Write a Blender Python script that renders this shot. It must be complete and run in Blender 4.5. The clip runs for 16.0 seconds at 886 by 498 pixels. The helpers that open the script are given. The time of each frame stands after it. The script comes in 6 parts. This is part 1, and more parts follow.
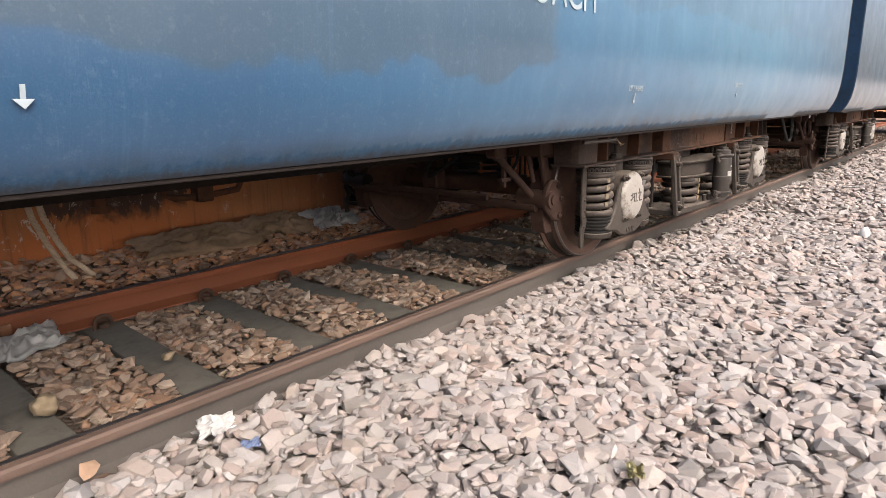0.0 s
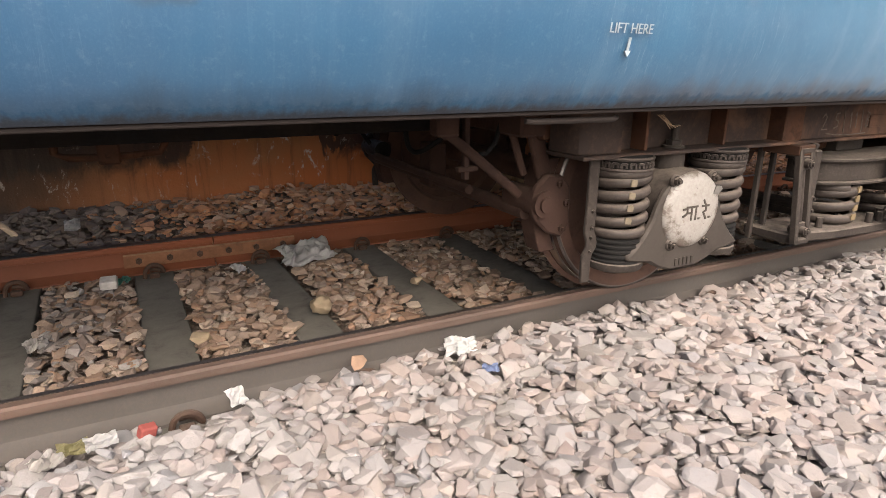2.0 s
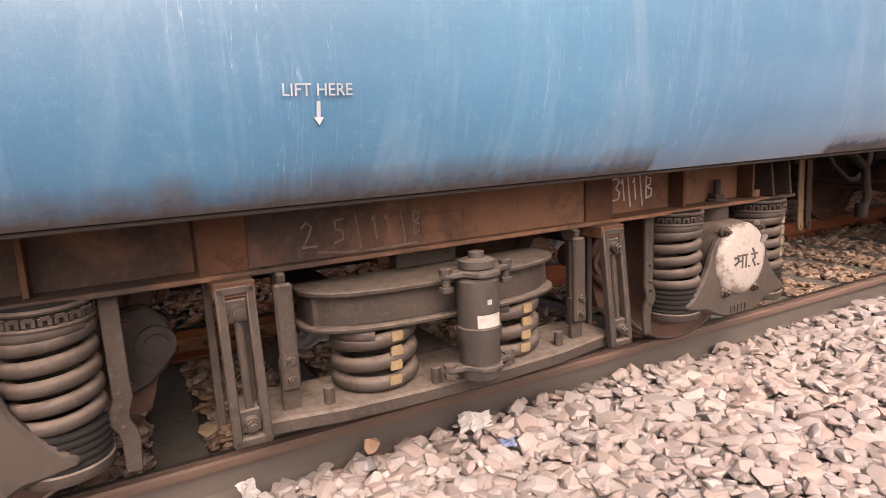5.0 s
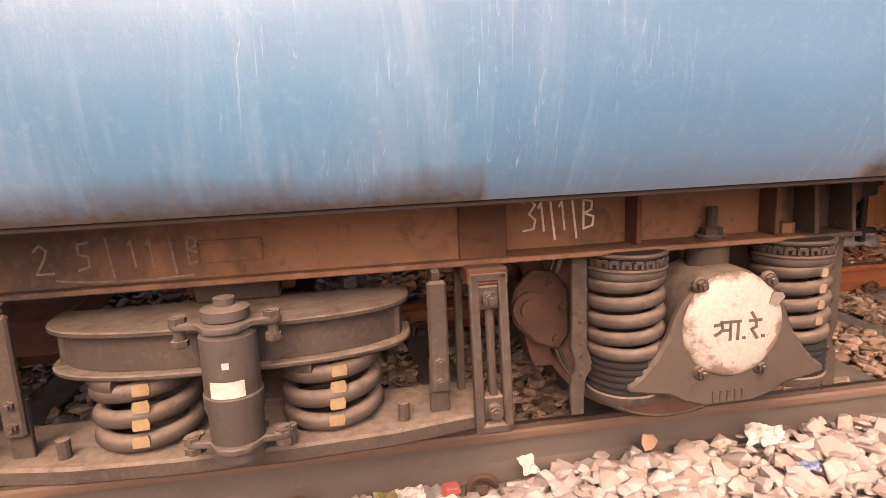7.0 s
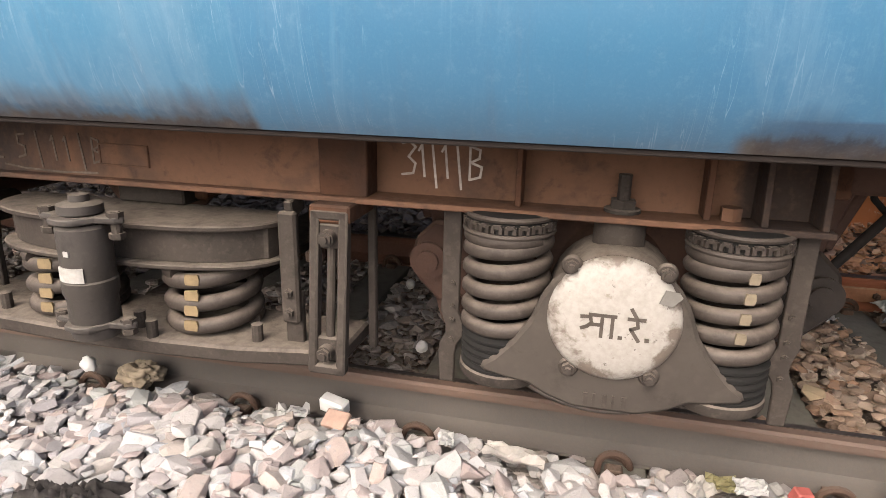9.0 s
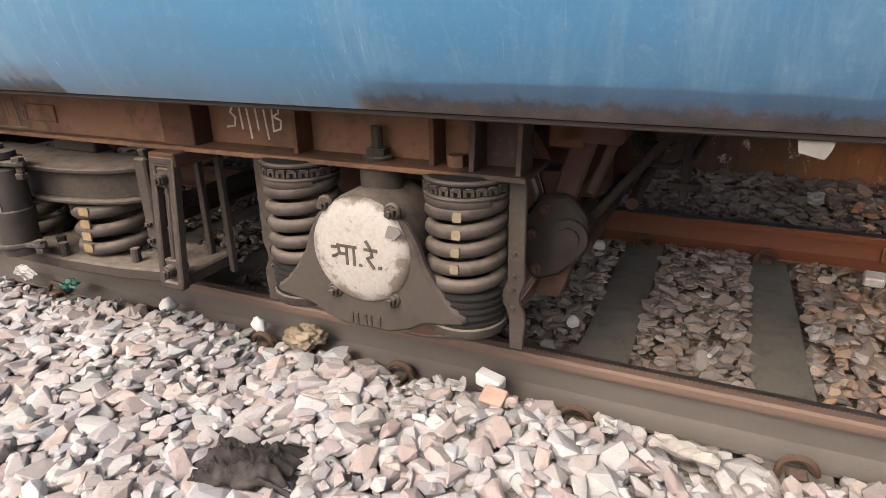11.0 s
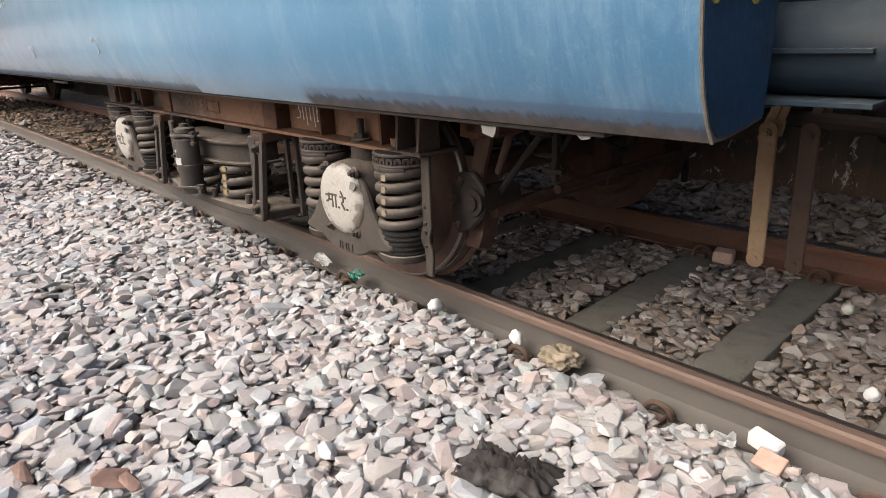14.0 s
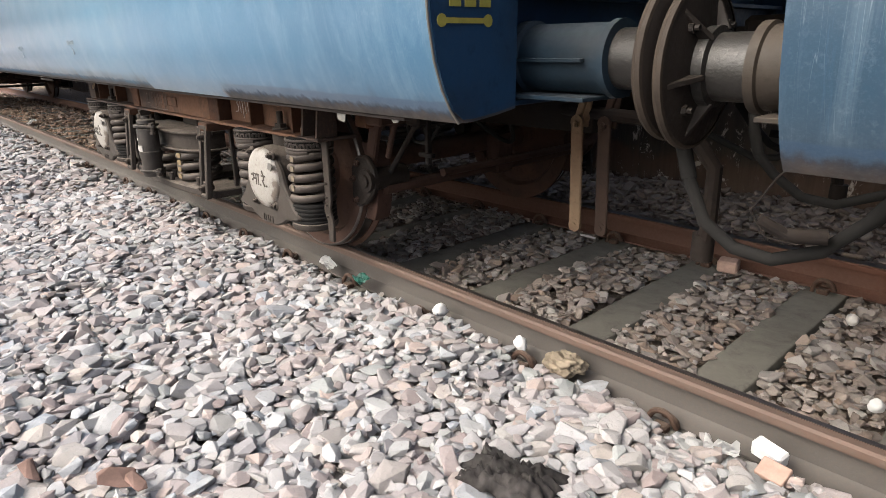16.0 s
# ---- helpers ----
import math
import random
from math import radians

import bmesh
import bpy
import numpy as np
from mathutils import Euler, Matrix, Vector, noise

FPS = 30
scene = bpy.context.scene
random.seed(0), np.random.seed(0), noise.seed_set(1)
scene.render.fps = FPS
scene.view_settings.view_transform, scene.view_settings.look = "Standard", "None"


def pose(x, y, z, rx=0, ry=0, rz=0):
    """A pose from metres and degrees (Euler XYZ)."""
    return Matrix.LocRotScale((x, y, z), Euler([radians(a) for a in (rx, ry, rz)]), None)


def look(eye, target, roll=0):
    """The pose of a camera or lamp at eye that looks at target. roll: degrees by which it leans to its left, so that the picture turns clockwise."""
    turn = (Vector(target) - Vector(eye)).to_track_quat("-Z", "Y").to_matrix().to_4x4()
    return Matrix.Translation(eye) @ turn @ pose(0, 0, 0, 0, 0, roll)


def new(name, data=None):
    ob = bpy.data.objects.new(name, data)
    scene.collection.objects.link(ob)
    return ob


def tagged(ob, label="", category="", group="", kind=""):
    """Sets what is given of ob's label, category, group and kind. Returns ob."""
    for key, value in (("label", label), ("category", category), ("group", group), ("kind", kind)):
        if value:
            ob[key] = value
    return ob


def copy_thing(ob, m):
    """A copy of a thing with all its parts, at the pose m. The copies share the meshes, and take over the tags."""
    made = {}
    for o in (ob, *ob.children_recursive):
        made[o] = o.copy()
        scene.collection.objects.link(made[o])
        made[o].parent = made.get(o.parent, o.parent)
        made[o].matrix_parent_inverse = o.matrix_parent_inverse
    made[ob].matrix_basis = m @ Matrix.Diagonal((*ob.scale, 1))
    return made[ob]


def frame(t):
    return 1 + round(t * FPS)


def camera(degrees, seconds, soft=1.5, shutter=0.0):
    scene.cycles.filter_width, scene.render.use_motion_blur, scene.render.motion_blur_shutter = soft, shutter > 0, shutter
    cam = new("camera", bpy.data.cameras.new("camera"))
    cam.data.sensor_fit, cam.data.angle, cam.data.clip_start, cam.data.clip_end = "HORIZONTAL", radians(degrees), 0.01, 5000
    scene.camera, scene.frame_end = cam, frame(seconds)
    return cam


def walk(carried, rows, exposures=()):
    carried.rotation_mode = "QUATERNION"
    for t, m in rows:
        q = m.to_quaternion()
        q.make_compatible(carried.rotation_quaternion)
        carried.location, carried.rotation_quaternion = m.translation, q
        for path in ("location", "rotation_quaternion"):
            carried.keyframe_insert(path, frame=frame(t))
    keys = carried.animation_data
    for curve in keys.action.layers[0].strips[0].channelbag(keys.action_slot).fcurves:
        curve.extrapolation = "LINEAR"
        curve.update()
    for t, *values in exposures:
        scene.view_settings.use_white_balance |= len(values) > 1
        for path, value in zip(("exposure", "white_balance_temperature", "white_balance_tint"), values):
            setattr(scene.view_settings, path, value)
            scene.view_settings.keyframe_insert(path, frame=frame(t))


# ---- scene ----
# ---- camera ----
cam = camera(71.3, 16.0, soft=0.7)
PATH = [
    (0, 0.0, -2.186, 1.079, 76.76, 0.95, -48.46),
    (0.5, -0.004, -2.173, 1.092, 76.71, 0.43, -46.87),
    (1, -0.024, -2.164, 1.092, 76.69, 0.29, -44.12),
    (1.5, -0.078, -2.143, 1.076, 74.57, 0.13, -37.69),
    (2, -0.163, -2.147, 1.045, 73.03, -0.69, -27.99),
    (2.5, -0.176, -2.138, 1.046, 73.35, -0.23, -28.22),
    (3, -0.184, -2.135, 1.047, 73.94, -0.31, -27.45),
    (3.5, -0.181, -2.142, 1.043, 74.79, 0.05, -27.73),
    (4, -0.183, -2.147, 1.038, 75.88, 1.0, -27.21),
    (4.5, -0.178, -2.135, 1.05, 76.16, 0.87, -28.1),
    (5, -0.175, -2.143, 1.053, 79.71, 2.9, -28.65),
    (5.2, -0.178, -2.145, 1.066, 79.95, 2.97, -27.89),
    (7.5, -0.6, -1.999, 1.073, 78.73, 0.93, -4.15),
    (8, -0.762, -2.029, 1.045, 77.63, -1.35, 0.87),
    (8.5, -0.88, -1.938, 1.046, 72.72, -2.27, 8.06),
    (8.7, -0.838, -1.905, 1.049, 73.37, -2.0, 10.51),
    (10.8, -1.008, -1.822, 1.085, 69.51, 1.09, 22.75),
    (11, -1.012, -1.833, 1.114, 68.68, 0.98, 24.16),
    (11.5, -1.051, -1.865, 1.124, 68.09, 2.53, 31.21),
    (12, -1.097, -1.907, 1.135, 69.89, 3.61, 39.98),
    (12.5, -1.117, -1.92, 1.136, 70.65, 2.68, 44.61),
    (13, -1.129, -1.928, 1.135, 70.87, 1.61, 45.76),
    (13.5, -1.128, -1.936, 1.134, 71.08, 1.29, 47.06),
    (14, -1.13, -1.929, 1.137, 70.94, 1.65, 46.22),
    (14.5, -1.134, -1.93, 1.133, 70.9, 1.48, 46.28),
    (15, -1.138, -1.936, 1.136, 71.28, 1.55, 46.66),
    (15.5, -1.134, -1.941, 1.143, 71.39, 1.41, 47.01),
    (16, -1.132, -1.947, 1.142, 71.4, 0.91, 46.72),
]
# seconds, exposure in stops, white balance kelvin, tint
LIGHTING = [(0.0, 1.39, 6380, 11), (2.0, 1.41, 6480, 11), (3.5, 1.46, 6700, 15), (5.0, 1.5, 7300, 26), (6.5, 1.7, 8600, 34), (7.5, 1.87, 9300, 42), (8.1, 1.8, 9000, 39), (8.7, 1.66, 6500, 10), (11.0, 1.44, 6600, 12), (12.5, 1.36, 6500, 10), (16.0, 1.41, 6180, 6)]
walk(cam, [(t, pose(x, y, z, rx, ry, rz)) for t, x, y, z, rx, ry, rz in PATH], LIGHTING)

# where the first axle of the seen bogie stands on the track, in seconds and metres
TRAIN = [
    (0, 3.902),
    (0.5, 3.4),
    (1, 2.903),
    (1.5, 2.416),
    (2, 1.949),
    (2.5, 1.506),
    (3, 1.057),
    (3.5, 0.612),
    (4, 0.175),
    (4.5, -0.244),
    (5, -0.651),
    (5.2, -0.815),
    (7.5, -2.616),
    (8, -2.982),
    (8.5, -3.335),
    (8.7, -3.468),
    (10.8, -4.712),
    (11, -4.825),
    (11.5, -5.104),
    (12, -5.362),
    (12.5, -5.611),
    (13, -5.857),
    (13.5, -6.083),
    (14, -6.303),
    (14.5, -6.517),
    (15, -6.721),
    (15.5, -6.911),
    (16, -7.096),
]

def rolled(t):
    """The train's place at t: a smooth curve through TRAIN."""
    ts = [r[0] for r in TRAIN]
    k = max(0, min(len(ts) - 2, sum(1 for a in ts if a <= t) - 1))
    (t0, s0), (t1, s1) = TRAIN[k], TRAIN[k + 1]
    (ta, sa), (tb, sb) = TRAIN[max(k - 1, 0)], TRAIN[min(k + 2, len(ts) - 1)]
    m0, m1 = (s1 - sa) / (t1 - ta), (sb - s0) / (tb - t0)
    h = t1 - t0
    u = (t - t0) / h
    return (2*u**3 - 3*u**2 + 1)*s0 + (u**3 - 2*u**2 + u)*h*m0 + (-2*u**3 + 3*u**2)*s1 + (u**3 - u**2)*h*m1


# ---- daylight ----
world = bpy.data.worlds.new("daylight")
scene.world = world
world.use_nodes = True
wn = world.node_tree
sky = wn.nodes.new("ShaderNodeTexSky")
sky.sky_type = 'NISHITA'
sky.sun_disc = False
sky.sun_elevation, sky.sun_rotation = radians(44), radians(194)
sky.dust_density, sky.air_density, sky.ozone_density = 8.0, 0.7, 0.4
wn.nodes["Background"].inputs["Strength"].default_value = 0.15
wn.links.new(sky.outputs[0], wn.nodes["Background"].inputs["Color"])
sun_data = bpy.data.lights.new("sun", 'SUN')
sun_data.energy, sun_data.angle, sun_data.color = 0.85, radians(70), (1.0, 0.97, 0.93)
sun = new("sun", sun_data)
sun.matrix_world = look((-2.0, -8.0, 6.3), (0, 0, 0))


# ---- materials ----
class Nodes:
    """A small helper round one material's node tree."""

    def __init__(self, name):
        self.mat = bpy.data.materials.new(name)
        self.mat.use_nodes = True
        self.t = self.mat.node_tree
        self.bsdf = self.t.nodes["Principled BSDF"]
        self.coord = self.t.nodes.new("ShaderNodeTexCoord").outputs["Object"]

    def put(self, socket, value):
        if isinstance(value, bpy.types.NodeSocket):
            self.t.links.new(value, socket)
        elif value is not None:
            socket.default_value = (*value, 1) if isinstance(value, tuple) and len(value) == 3 and socket.type == 'RGBA' else value

    def mapped(self, scale, coord=None, turn=(0, 0, 0)):
        n = self.t.nodes.new("ShaderNodeMapping")
        self.put(n.inputs["Vector"], coord or self.coord)
        n.inputs["Scale"].default_value = scale
        n.inputs["Rotation"].default_value = turn
        return n.outputs[0]

    def noise(self, scale, detail=4.0, vector=None, rough=0.6, distort=0.0):
        n = self.t.nodes.new("ShaderNodeTexNoise")
        self.put(n.inputs["Vector"], vector or self.coord)
        n.inputs["Scale"].default_value, n.inputs["Detail"].default_value = scale, detail
        n.inputs["Roughness"].default_value, n.inputs["Distortion"].default_value = rough, distort
        return n.outputs["Fac"]

    def voronoi(self, scale, vector=None, feature='F1'):
        n = self.t.nodes.new("ShaderNodeTexVoronoi")
        n.feature = feature
        self.put(n.inputs["Vector"], vector or self.coord)
        n.inputs["Scale"].default_value = scale
        return n.outputs["Distance"]

    def span(self, value, a, b, lo=0.0, hi=1.0):
        n = self.t.nodes.new("ShaderNodeMapRange")
        self.put(n.inputs["Value"], value)
        for key, v in (("From Min", a), ("From Max", b), ("To Min", lo), ("To Max", hi)):
            n.inputs[key].default_value = v
        return n.outputs[0]

    def math(self, op, a, b=None):
        n = self.t.nodes.new("ShaderNodeMath")
        n.operation = op
        self.put(n.inputs[0], a)
        if b is not None:
            self.put(n.inputs[1], b)
        return n.outputs[0]

    def mix(self, fac, a, b, blend='MIX'):
        n = self.t.nodes.new("ShaderNodeMix")
        n.data_type, n.blend_type = 'RGBA', blend
        self.put(n.inputs["Factor"], fac)
        self.put(n.inputs[6], a)
        self.put(n.inputs[7], b)
        return n.outputs[2]

    def ramp(self, fac, stops):
        n = self.t.nodes.new("ShaderNodeValToRGB")
        while len(n.color_ramp.elements) < len(stops):
            n.color_ramp.elements.new(0.5)
        for e, (p, c) in zip(n.color_ramp.elements, stops):
            e.position, e.color = p, (*c, 1)
        self.put(n.inputs[0], fac)
        return n.outputs[0]

    def axis(self, k):
        n = self.t.nodes.new("ShaderNodeSeparateXYZ")
        self.put(n.inputs[0], self.coord)
        return n.outputs[k]

    def bump(self, height, strength, distance=0.01):
        n = self.t.nodes.new("ShaderNodeBump")
        self.put(n.inputs["Height"], height)
        n.inputs["Strength"].default_value, n.inputs["Distance"].default_value = strength, distance
        self.t.links.new(n.outputs[0], self.bsdf.inputs["Normal"])

    def done(self, color, rough, metal=0.0, specular=None):
        self.put(self.bsdf.inputs["Base Color"], color)
        self.put(self.bsdf.inputs["Roughness"], rough)
        self.put(self.bsdf.inputs["Metallic"], metal)
        if specular is not None:
            self.bsdf.inputs["Specular IOR Level"].default_value = specular
        return self.mat


def grimy(name, base, dirt, dust, scale=14.0, rough=0.75, bump=0.35, amount=0.5, metal=0.0):
    """Painted or bare metal with blotches of dirt, dust on upward faces and fine relief."""
    n = Nodes(name)
    big = n.noise(scale * 0.35, 5)
    fine = n.noise(scale * 5, 6)
    c = n.mix(n.span(big, 0.5 - 0.25 * amount, 0.75), base, dirt)
    c = n.mix(n.span(fine, 0.5, 0.75, 0, 0.24), c, dust)
    spots = n.noise(scale * 1.6, 6, None, 0.7, 0.4)
    c = n.mix(n.span(spots, 0.46, 0.34, 0, 0.5), c, tuple(v * 0.4 for v in base))
    geo = n.t.nodes.new("ShaderNodeNewGeometry")
    sep = n.t.nodes.new("ShaderNodeSeparateXYZ")
    n.t.links.new(geo.outputs["Normal"], sep.inputs[0])
    up = n.math('MULTIPLY', n.span(sep.outputs[2], 0.3, 0.9), n.span(spots, 0.3, 0.6, 0.3, 1.0))
    c = n.mix(up, c, dust)
    n.bump(n.math('ADD', fine, big), bump, 0.004)
    return n.done(c, n.span(fine, 0.3, 0.7, rough - 0.12, min(1, rough + 0.12)), metal, 0.5 if metal else 0.2)


def plain(name, color, rough=0.6, metal=0.0, vary=0.25, scale=40.0, bump=0.15):
    n = Nodes(name)
    f = n.noise(scale, 5)
    g = n.noise(scale * 0.15, 3)
    dark = tuple(v * (1 - vary) for v in color)
    c = n.mix(n.span(n.math('ADD', f, g), 0.7, 1.3), dark, color)
    n.bump(f, bump, 0.003)
    return n.done(c, rough, metal, 0.5 if metal or rough < 0.6 else 0.25)


def make_coach_paint(name, tone):
    """Weathered blue paint: a darker repainted patch, rain streaks, scratches, soot along the lower edge."""
    n = Nodes(name)
    x, z = n.axis(0), n.axis(2)
    soft = n.noise(1.1, 4)
    blue = n.mix(n.span(soft, 0.35, 0.65), tone, tuple(1.2 * v for v in tone))
    # lighter towards the top
    upper_mix = n.span(n.math('ADD', z, n.span(soft, 0.2, 0.8, -0.15, 0.15)), 0.98, 1.5)
    blue = n.mix(n.math('MULTIPLY', upper_mix, 0.30), blue, (tone[0] * 2.1, tone[1] * 1.45, tone[2] * 1.15))
    # brightness painted in along the length: darker towards both ends
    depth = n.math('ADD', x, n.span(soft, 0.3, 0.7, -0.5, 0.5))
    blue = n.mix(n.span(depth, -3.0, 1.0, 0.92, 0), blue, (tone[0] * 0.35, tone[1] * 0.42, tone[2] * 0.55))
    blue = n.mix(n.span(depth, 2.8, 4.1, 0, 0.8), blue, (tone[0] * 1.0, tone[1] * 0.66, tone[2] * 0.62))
    wob = n.span(n.noise(2.3, 3), 0.3, 0.7, -0.07, 0.07)
    inx = n.math('MULTIPLY', n.span(n.math('ADD', x, wob), -4.6, -4.5), n.span(n.math('ADD', x, wob), -1.62, -1.56, 1, 0))
    inz = n.span(n.math('ADD', z, wob), 1.195, 1.215)
    blue = n.mix(n.math('MULTIPLY', n.math('MULTIPLY', inx, inz), 0.75), blue, (0.020, 0.044, 0.070))
    slope = n.math('ADD', n.math('ADD', z, wob), n.math('MULTIPLY', x, -0.015))
    band = n.math('MULTIPLY', n.span(n.math('ADD', x, wob), -0.95, -0.90), n.span(slope, 1.545, 1.565))
    blue = n.mix(n.math('MULTIPLY', band, 0.4), blue, (0.016, 0.050, 0.088))
    blue = n.mix(n.span(n.math('ADD', x, n.span(soft, 0.3, 0.7, -0.004, 0.004)), 2.088, 2.097, 0, 0.3), blue, (tone[0] * 0.7, tone[1] * 0.82, tone[2] * 0.95))
    streak = n.noise(1.0, 6, n.mapped((33, 1, 1.5)), 0.7, 0.3)
    blue = n.mix(n.math('MULTIPLY', n.span(depth, -2.2, 0.6, 0.3, 1), n.span(streak, 0.58, 0.76, 0, 0.085)), blue, (0.30, 0.38, 0.44))
    blue = n.mix(n.span(streak, 0.42, 0.28, 0, 0.35), blue, (0.035, 0.09, 0.16))
    open_part = n.span(depth, -2.2, 0.6, 0.15, 1)
    cloud = n.noise(1.0, 6, n.mapped((5.5, 1, 1.1), None, (0, radians(9), 0)), 0.7, 0.8)
    blue = n.mix(n.math('MULTIPLY', open_part, n.span(cloud, 0.5, 0.72, 0, 0.22)), blue, (0.22, 0.30, 0.36))
    blue = n.mix(n.span(n.noise(38, 6, None, 0.75), 0.54, 0.72, 0, 0.09), blue, (0.30, 0.36, 0.40))
    scratch = n.noise(1.0, 2, n.mapped((30, 1, 2.4), None, (0, radians(17), 0)), 0.4)
    thin = n.math('MULTIPLY', n.span(n.math('ABSOLUTE', n.math('SUBTRACT', scratch, 0.5)), 0.0, 0.0045, 1, 0), n.span(n.noise(1.9, 3), 0.54, 0.68))
    blue = n.mix(n.math('MULTIPLY', n.math('MULTIPLY', thin, open_part), 0.17), blue, (0.55, 0.6, 0.64))
    other = n.noise(1.0, 2, n.mapped((52, 1, 2.0), None, (0, radians(-12), 0)), 0.4)
    hair = n.math('MULTIPLY', n.span(n.math('ABSOLUTE', n.math('SUBTRACT', other, 0.5)), 0.0, 0.006, 1, 0), n.span(n.noise(2.1, 3, n.mapped((1, 1, 0.8))), 0.5, 0.62))
    blue = n.mix(n.math('MULTIPLY', n.math('MULTIPLY', hair, open_part), 0.22), blue, (0.5, 0.56, 0.6))
    soot = n.math('ADD', z, n.span(n.noise(3.0, 5, n.mapped((3, 1, 0.6))), 0.25, 0.75, -0.045, 0.045))
    neat = n.math('MULTIPLY', n.span(x, 2.08, 2.10), n.span(x, 3.06, 3.10, 1, 0))
    foul = n.math('SUBTRACT', 1.0, n.math('MULTIPLY', neat, 0.85))
    low = n.math('MULTIPLY', foul, n.span(soot, 0.905, 0.992, 1, 0))
    c = n.mix(n.math('MULTIPLY', low, 0.8), blue, (0.010, 0.027, 0.050))
    near = n.math('MULTIPLY', n.span(n.math('ABSOLUTE', n.math('SUBTRACT', x, 1.5)), 1.3, 3.0, 0.5, 0), n.span(x, 3.0, 3.12, 1, 0))
    c = n.mix(n.math('MULTIPLY', n.math('MULTIPLY', near, foul), n.span(soot, 0.92, 1.0, 1, 0)), c, (0.055, 0.045, 0.042))
    fresh = n.math('MULTIPLY', n.span(x, 3.09, 3.16), n.span(n.math('ADD', z, n.span(n.noise(2.2, 4), 0.3, 0.7, -0.006, 0.006)), 0.969, 0.975, 1, 0))
    c = n.mix(n.math('MULTIPLY', fresh, 0.75), c, (0.012, 0.042, 0.088))
    worn = n.math('ADD', z, n.span(n.noise(14, 6, n.mapped((2, 1, 1))), 0.3, 0.7, -0.012, 0.012))
    rust = n.mix(n.span(n.noise(11, 6), 0.4, 0.65), (0.020, 0.016, 0.015), (0.050, 0.037, 0.030))
    rust = n.mix(n.span(depth, -1.6, 0.4), (0.010, 0.012, 0.017), rust)
    c = n.mix(n.math('MULTIPLY', foul, n.span(worn, 0.912, 0.930, 0.85, 0)), c, rust)
    skirt = n.math('MULTIPLY', n.span(x, 3.05, 3.08), n.span(worn, 0.930, 0.953, 1, 0))
    c = n.mix(n.math('MULTIPLY', skirt, 0.8), c, rust)
    dust = n.noise(150, 6)
    c = n.mix(n.span(dust, 0.5, 0.8, 0, 0.07), c, (0.2, 0.26, 0.3))
    n.bump(n.math('ADD', n.math('MULTIPLY', n.noise(1.5, 2), 3.0), dust), 0.12, 0.006)
    dirty = n.math('MAXIMUM', n.math('MULTIPLY', low, 0.75), n.math('MULTIPLY', foul, n.span(worn, 0.935, 0.965, 1, 0)))
    clean = n.math('SUBTRACT', 1.0, dirty)
    n.put(n.bsdf.inputs["Coat Weight"], clean)
    n.put(n.bsdf.inputs["Sheen Weight"], n.math('MULTIPLY', clean, 0.12))
    n.bsdf.inputs["Sheen Roughness"].default_value = 0.45
    n.bsdf.inputs["Sheen Tint"].default_value = (0.95, 0.93, 0.9, 1)
    n.bsdf.inputs["Coat Roughness"].default_value = 0.2
    return n.done(c, n.math('MAXIMUM', n.span(n.noise(5, 5), 0.3, 0.7, 0.34, 0.5), n.math('MULTIPLY', dirty, 0.9)), 0.0, 0.5)


def make_stone(name, tones, dusty, damp=0.0, tan=0.0):
    """Crushed stone: one tone for each stone, with veins, dust and fine grain."""
    n = Nodes(name)
    geo = n.t.nodes.new("ShaderNodeNewGeometry")
    info = n.t.nodes.new("ShaderNodeObjectInfo")
    pick = n.math('FRACT', n.math('ADD', geo.outputs["Random Per Island"], info.outputs["Random"]))
    c = n.ramp(pick, [(i / (len(tones) - 1), t) for i, t in enumerate(tones)])
    grain = n.noise(180, 5)
    vein = n.noise(26, 6, None, 0.7, 0.6)
    c = n.mix(n.span(vein, 0.5, 0.72, 0, 0.30), c, dusty)
    c = n.mix(n.span(grain, 0.48, 0.72, 0, 0.18), c, tuple(v * 0.5 for v in dusty))
    chip = n.noise(55, 5, None, 0.75, 0.5)
    c = n.mix(n.span(chip, 0.45, 0.33, 0, 0.5), c, tuple(v * 0.55 for v in dusty))
    c = n.mix(n.span(chip, 0.6, 0.7, 0, 0.4), c, tuple(min(1, v * 1.25) for v in dusty))
    # warm haze and dimming put into the stones' colour towards +x
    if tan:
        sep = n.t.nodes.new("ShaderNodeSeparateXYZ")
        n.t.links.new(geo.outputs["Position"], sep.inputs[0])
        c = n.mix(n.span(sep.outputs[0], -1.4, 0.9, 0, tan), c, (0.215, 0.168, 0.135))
    patch = n.noise(0.9, 3)
    c = n.mix(n.span(patch, 0.45, 0.7, 0, 0.35), c, tuple(v * (0.72 - 0.2 * damp) for v in dusty))
    n.bump(n.math('ADD', n.math('MULTIPLY', grain, 0.4), n.math('ADD', vein, chip)), 0.6, 0.005)
    worn = n.t.nodes.new("ShaderNodeBevel")
    worn.samples = 3
    worn.inputs["Radius"].default_value = 0.004
    bump_node = n.bsdf.inputs["Normal"].links[0].from_node
    n.t.links.new(worn.outputs[0], bump_node.inputs["Normal"])
    return n.done(c, 0.9)


def make_bed(name, a, b):
    """The fines below the stones."""
    n = Nodes(name)
    v = n.voronoi(22)
    f = n.noise(40, 6)
    c = n.mix(n.span(n.noise(1.3, 4), 0.35, 0.65), a, b)
    c = n.mix(n.span(v, 0.1, 0.6, 0, 0.6), tuple(k * 1.5 for k in b), c)
    n.bump(n.math('SUBTRACT', f, n.math('MULTIPLY', v, 1.6)), 0.9, 0.03)
    return n.done(c, 0.95)


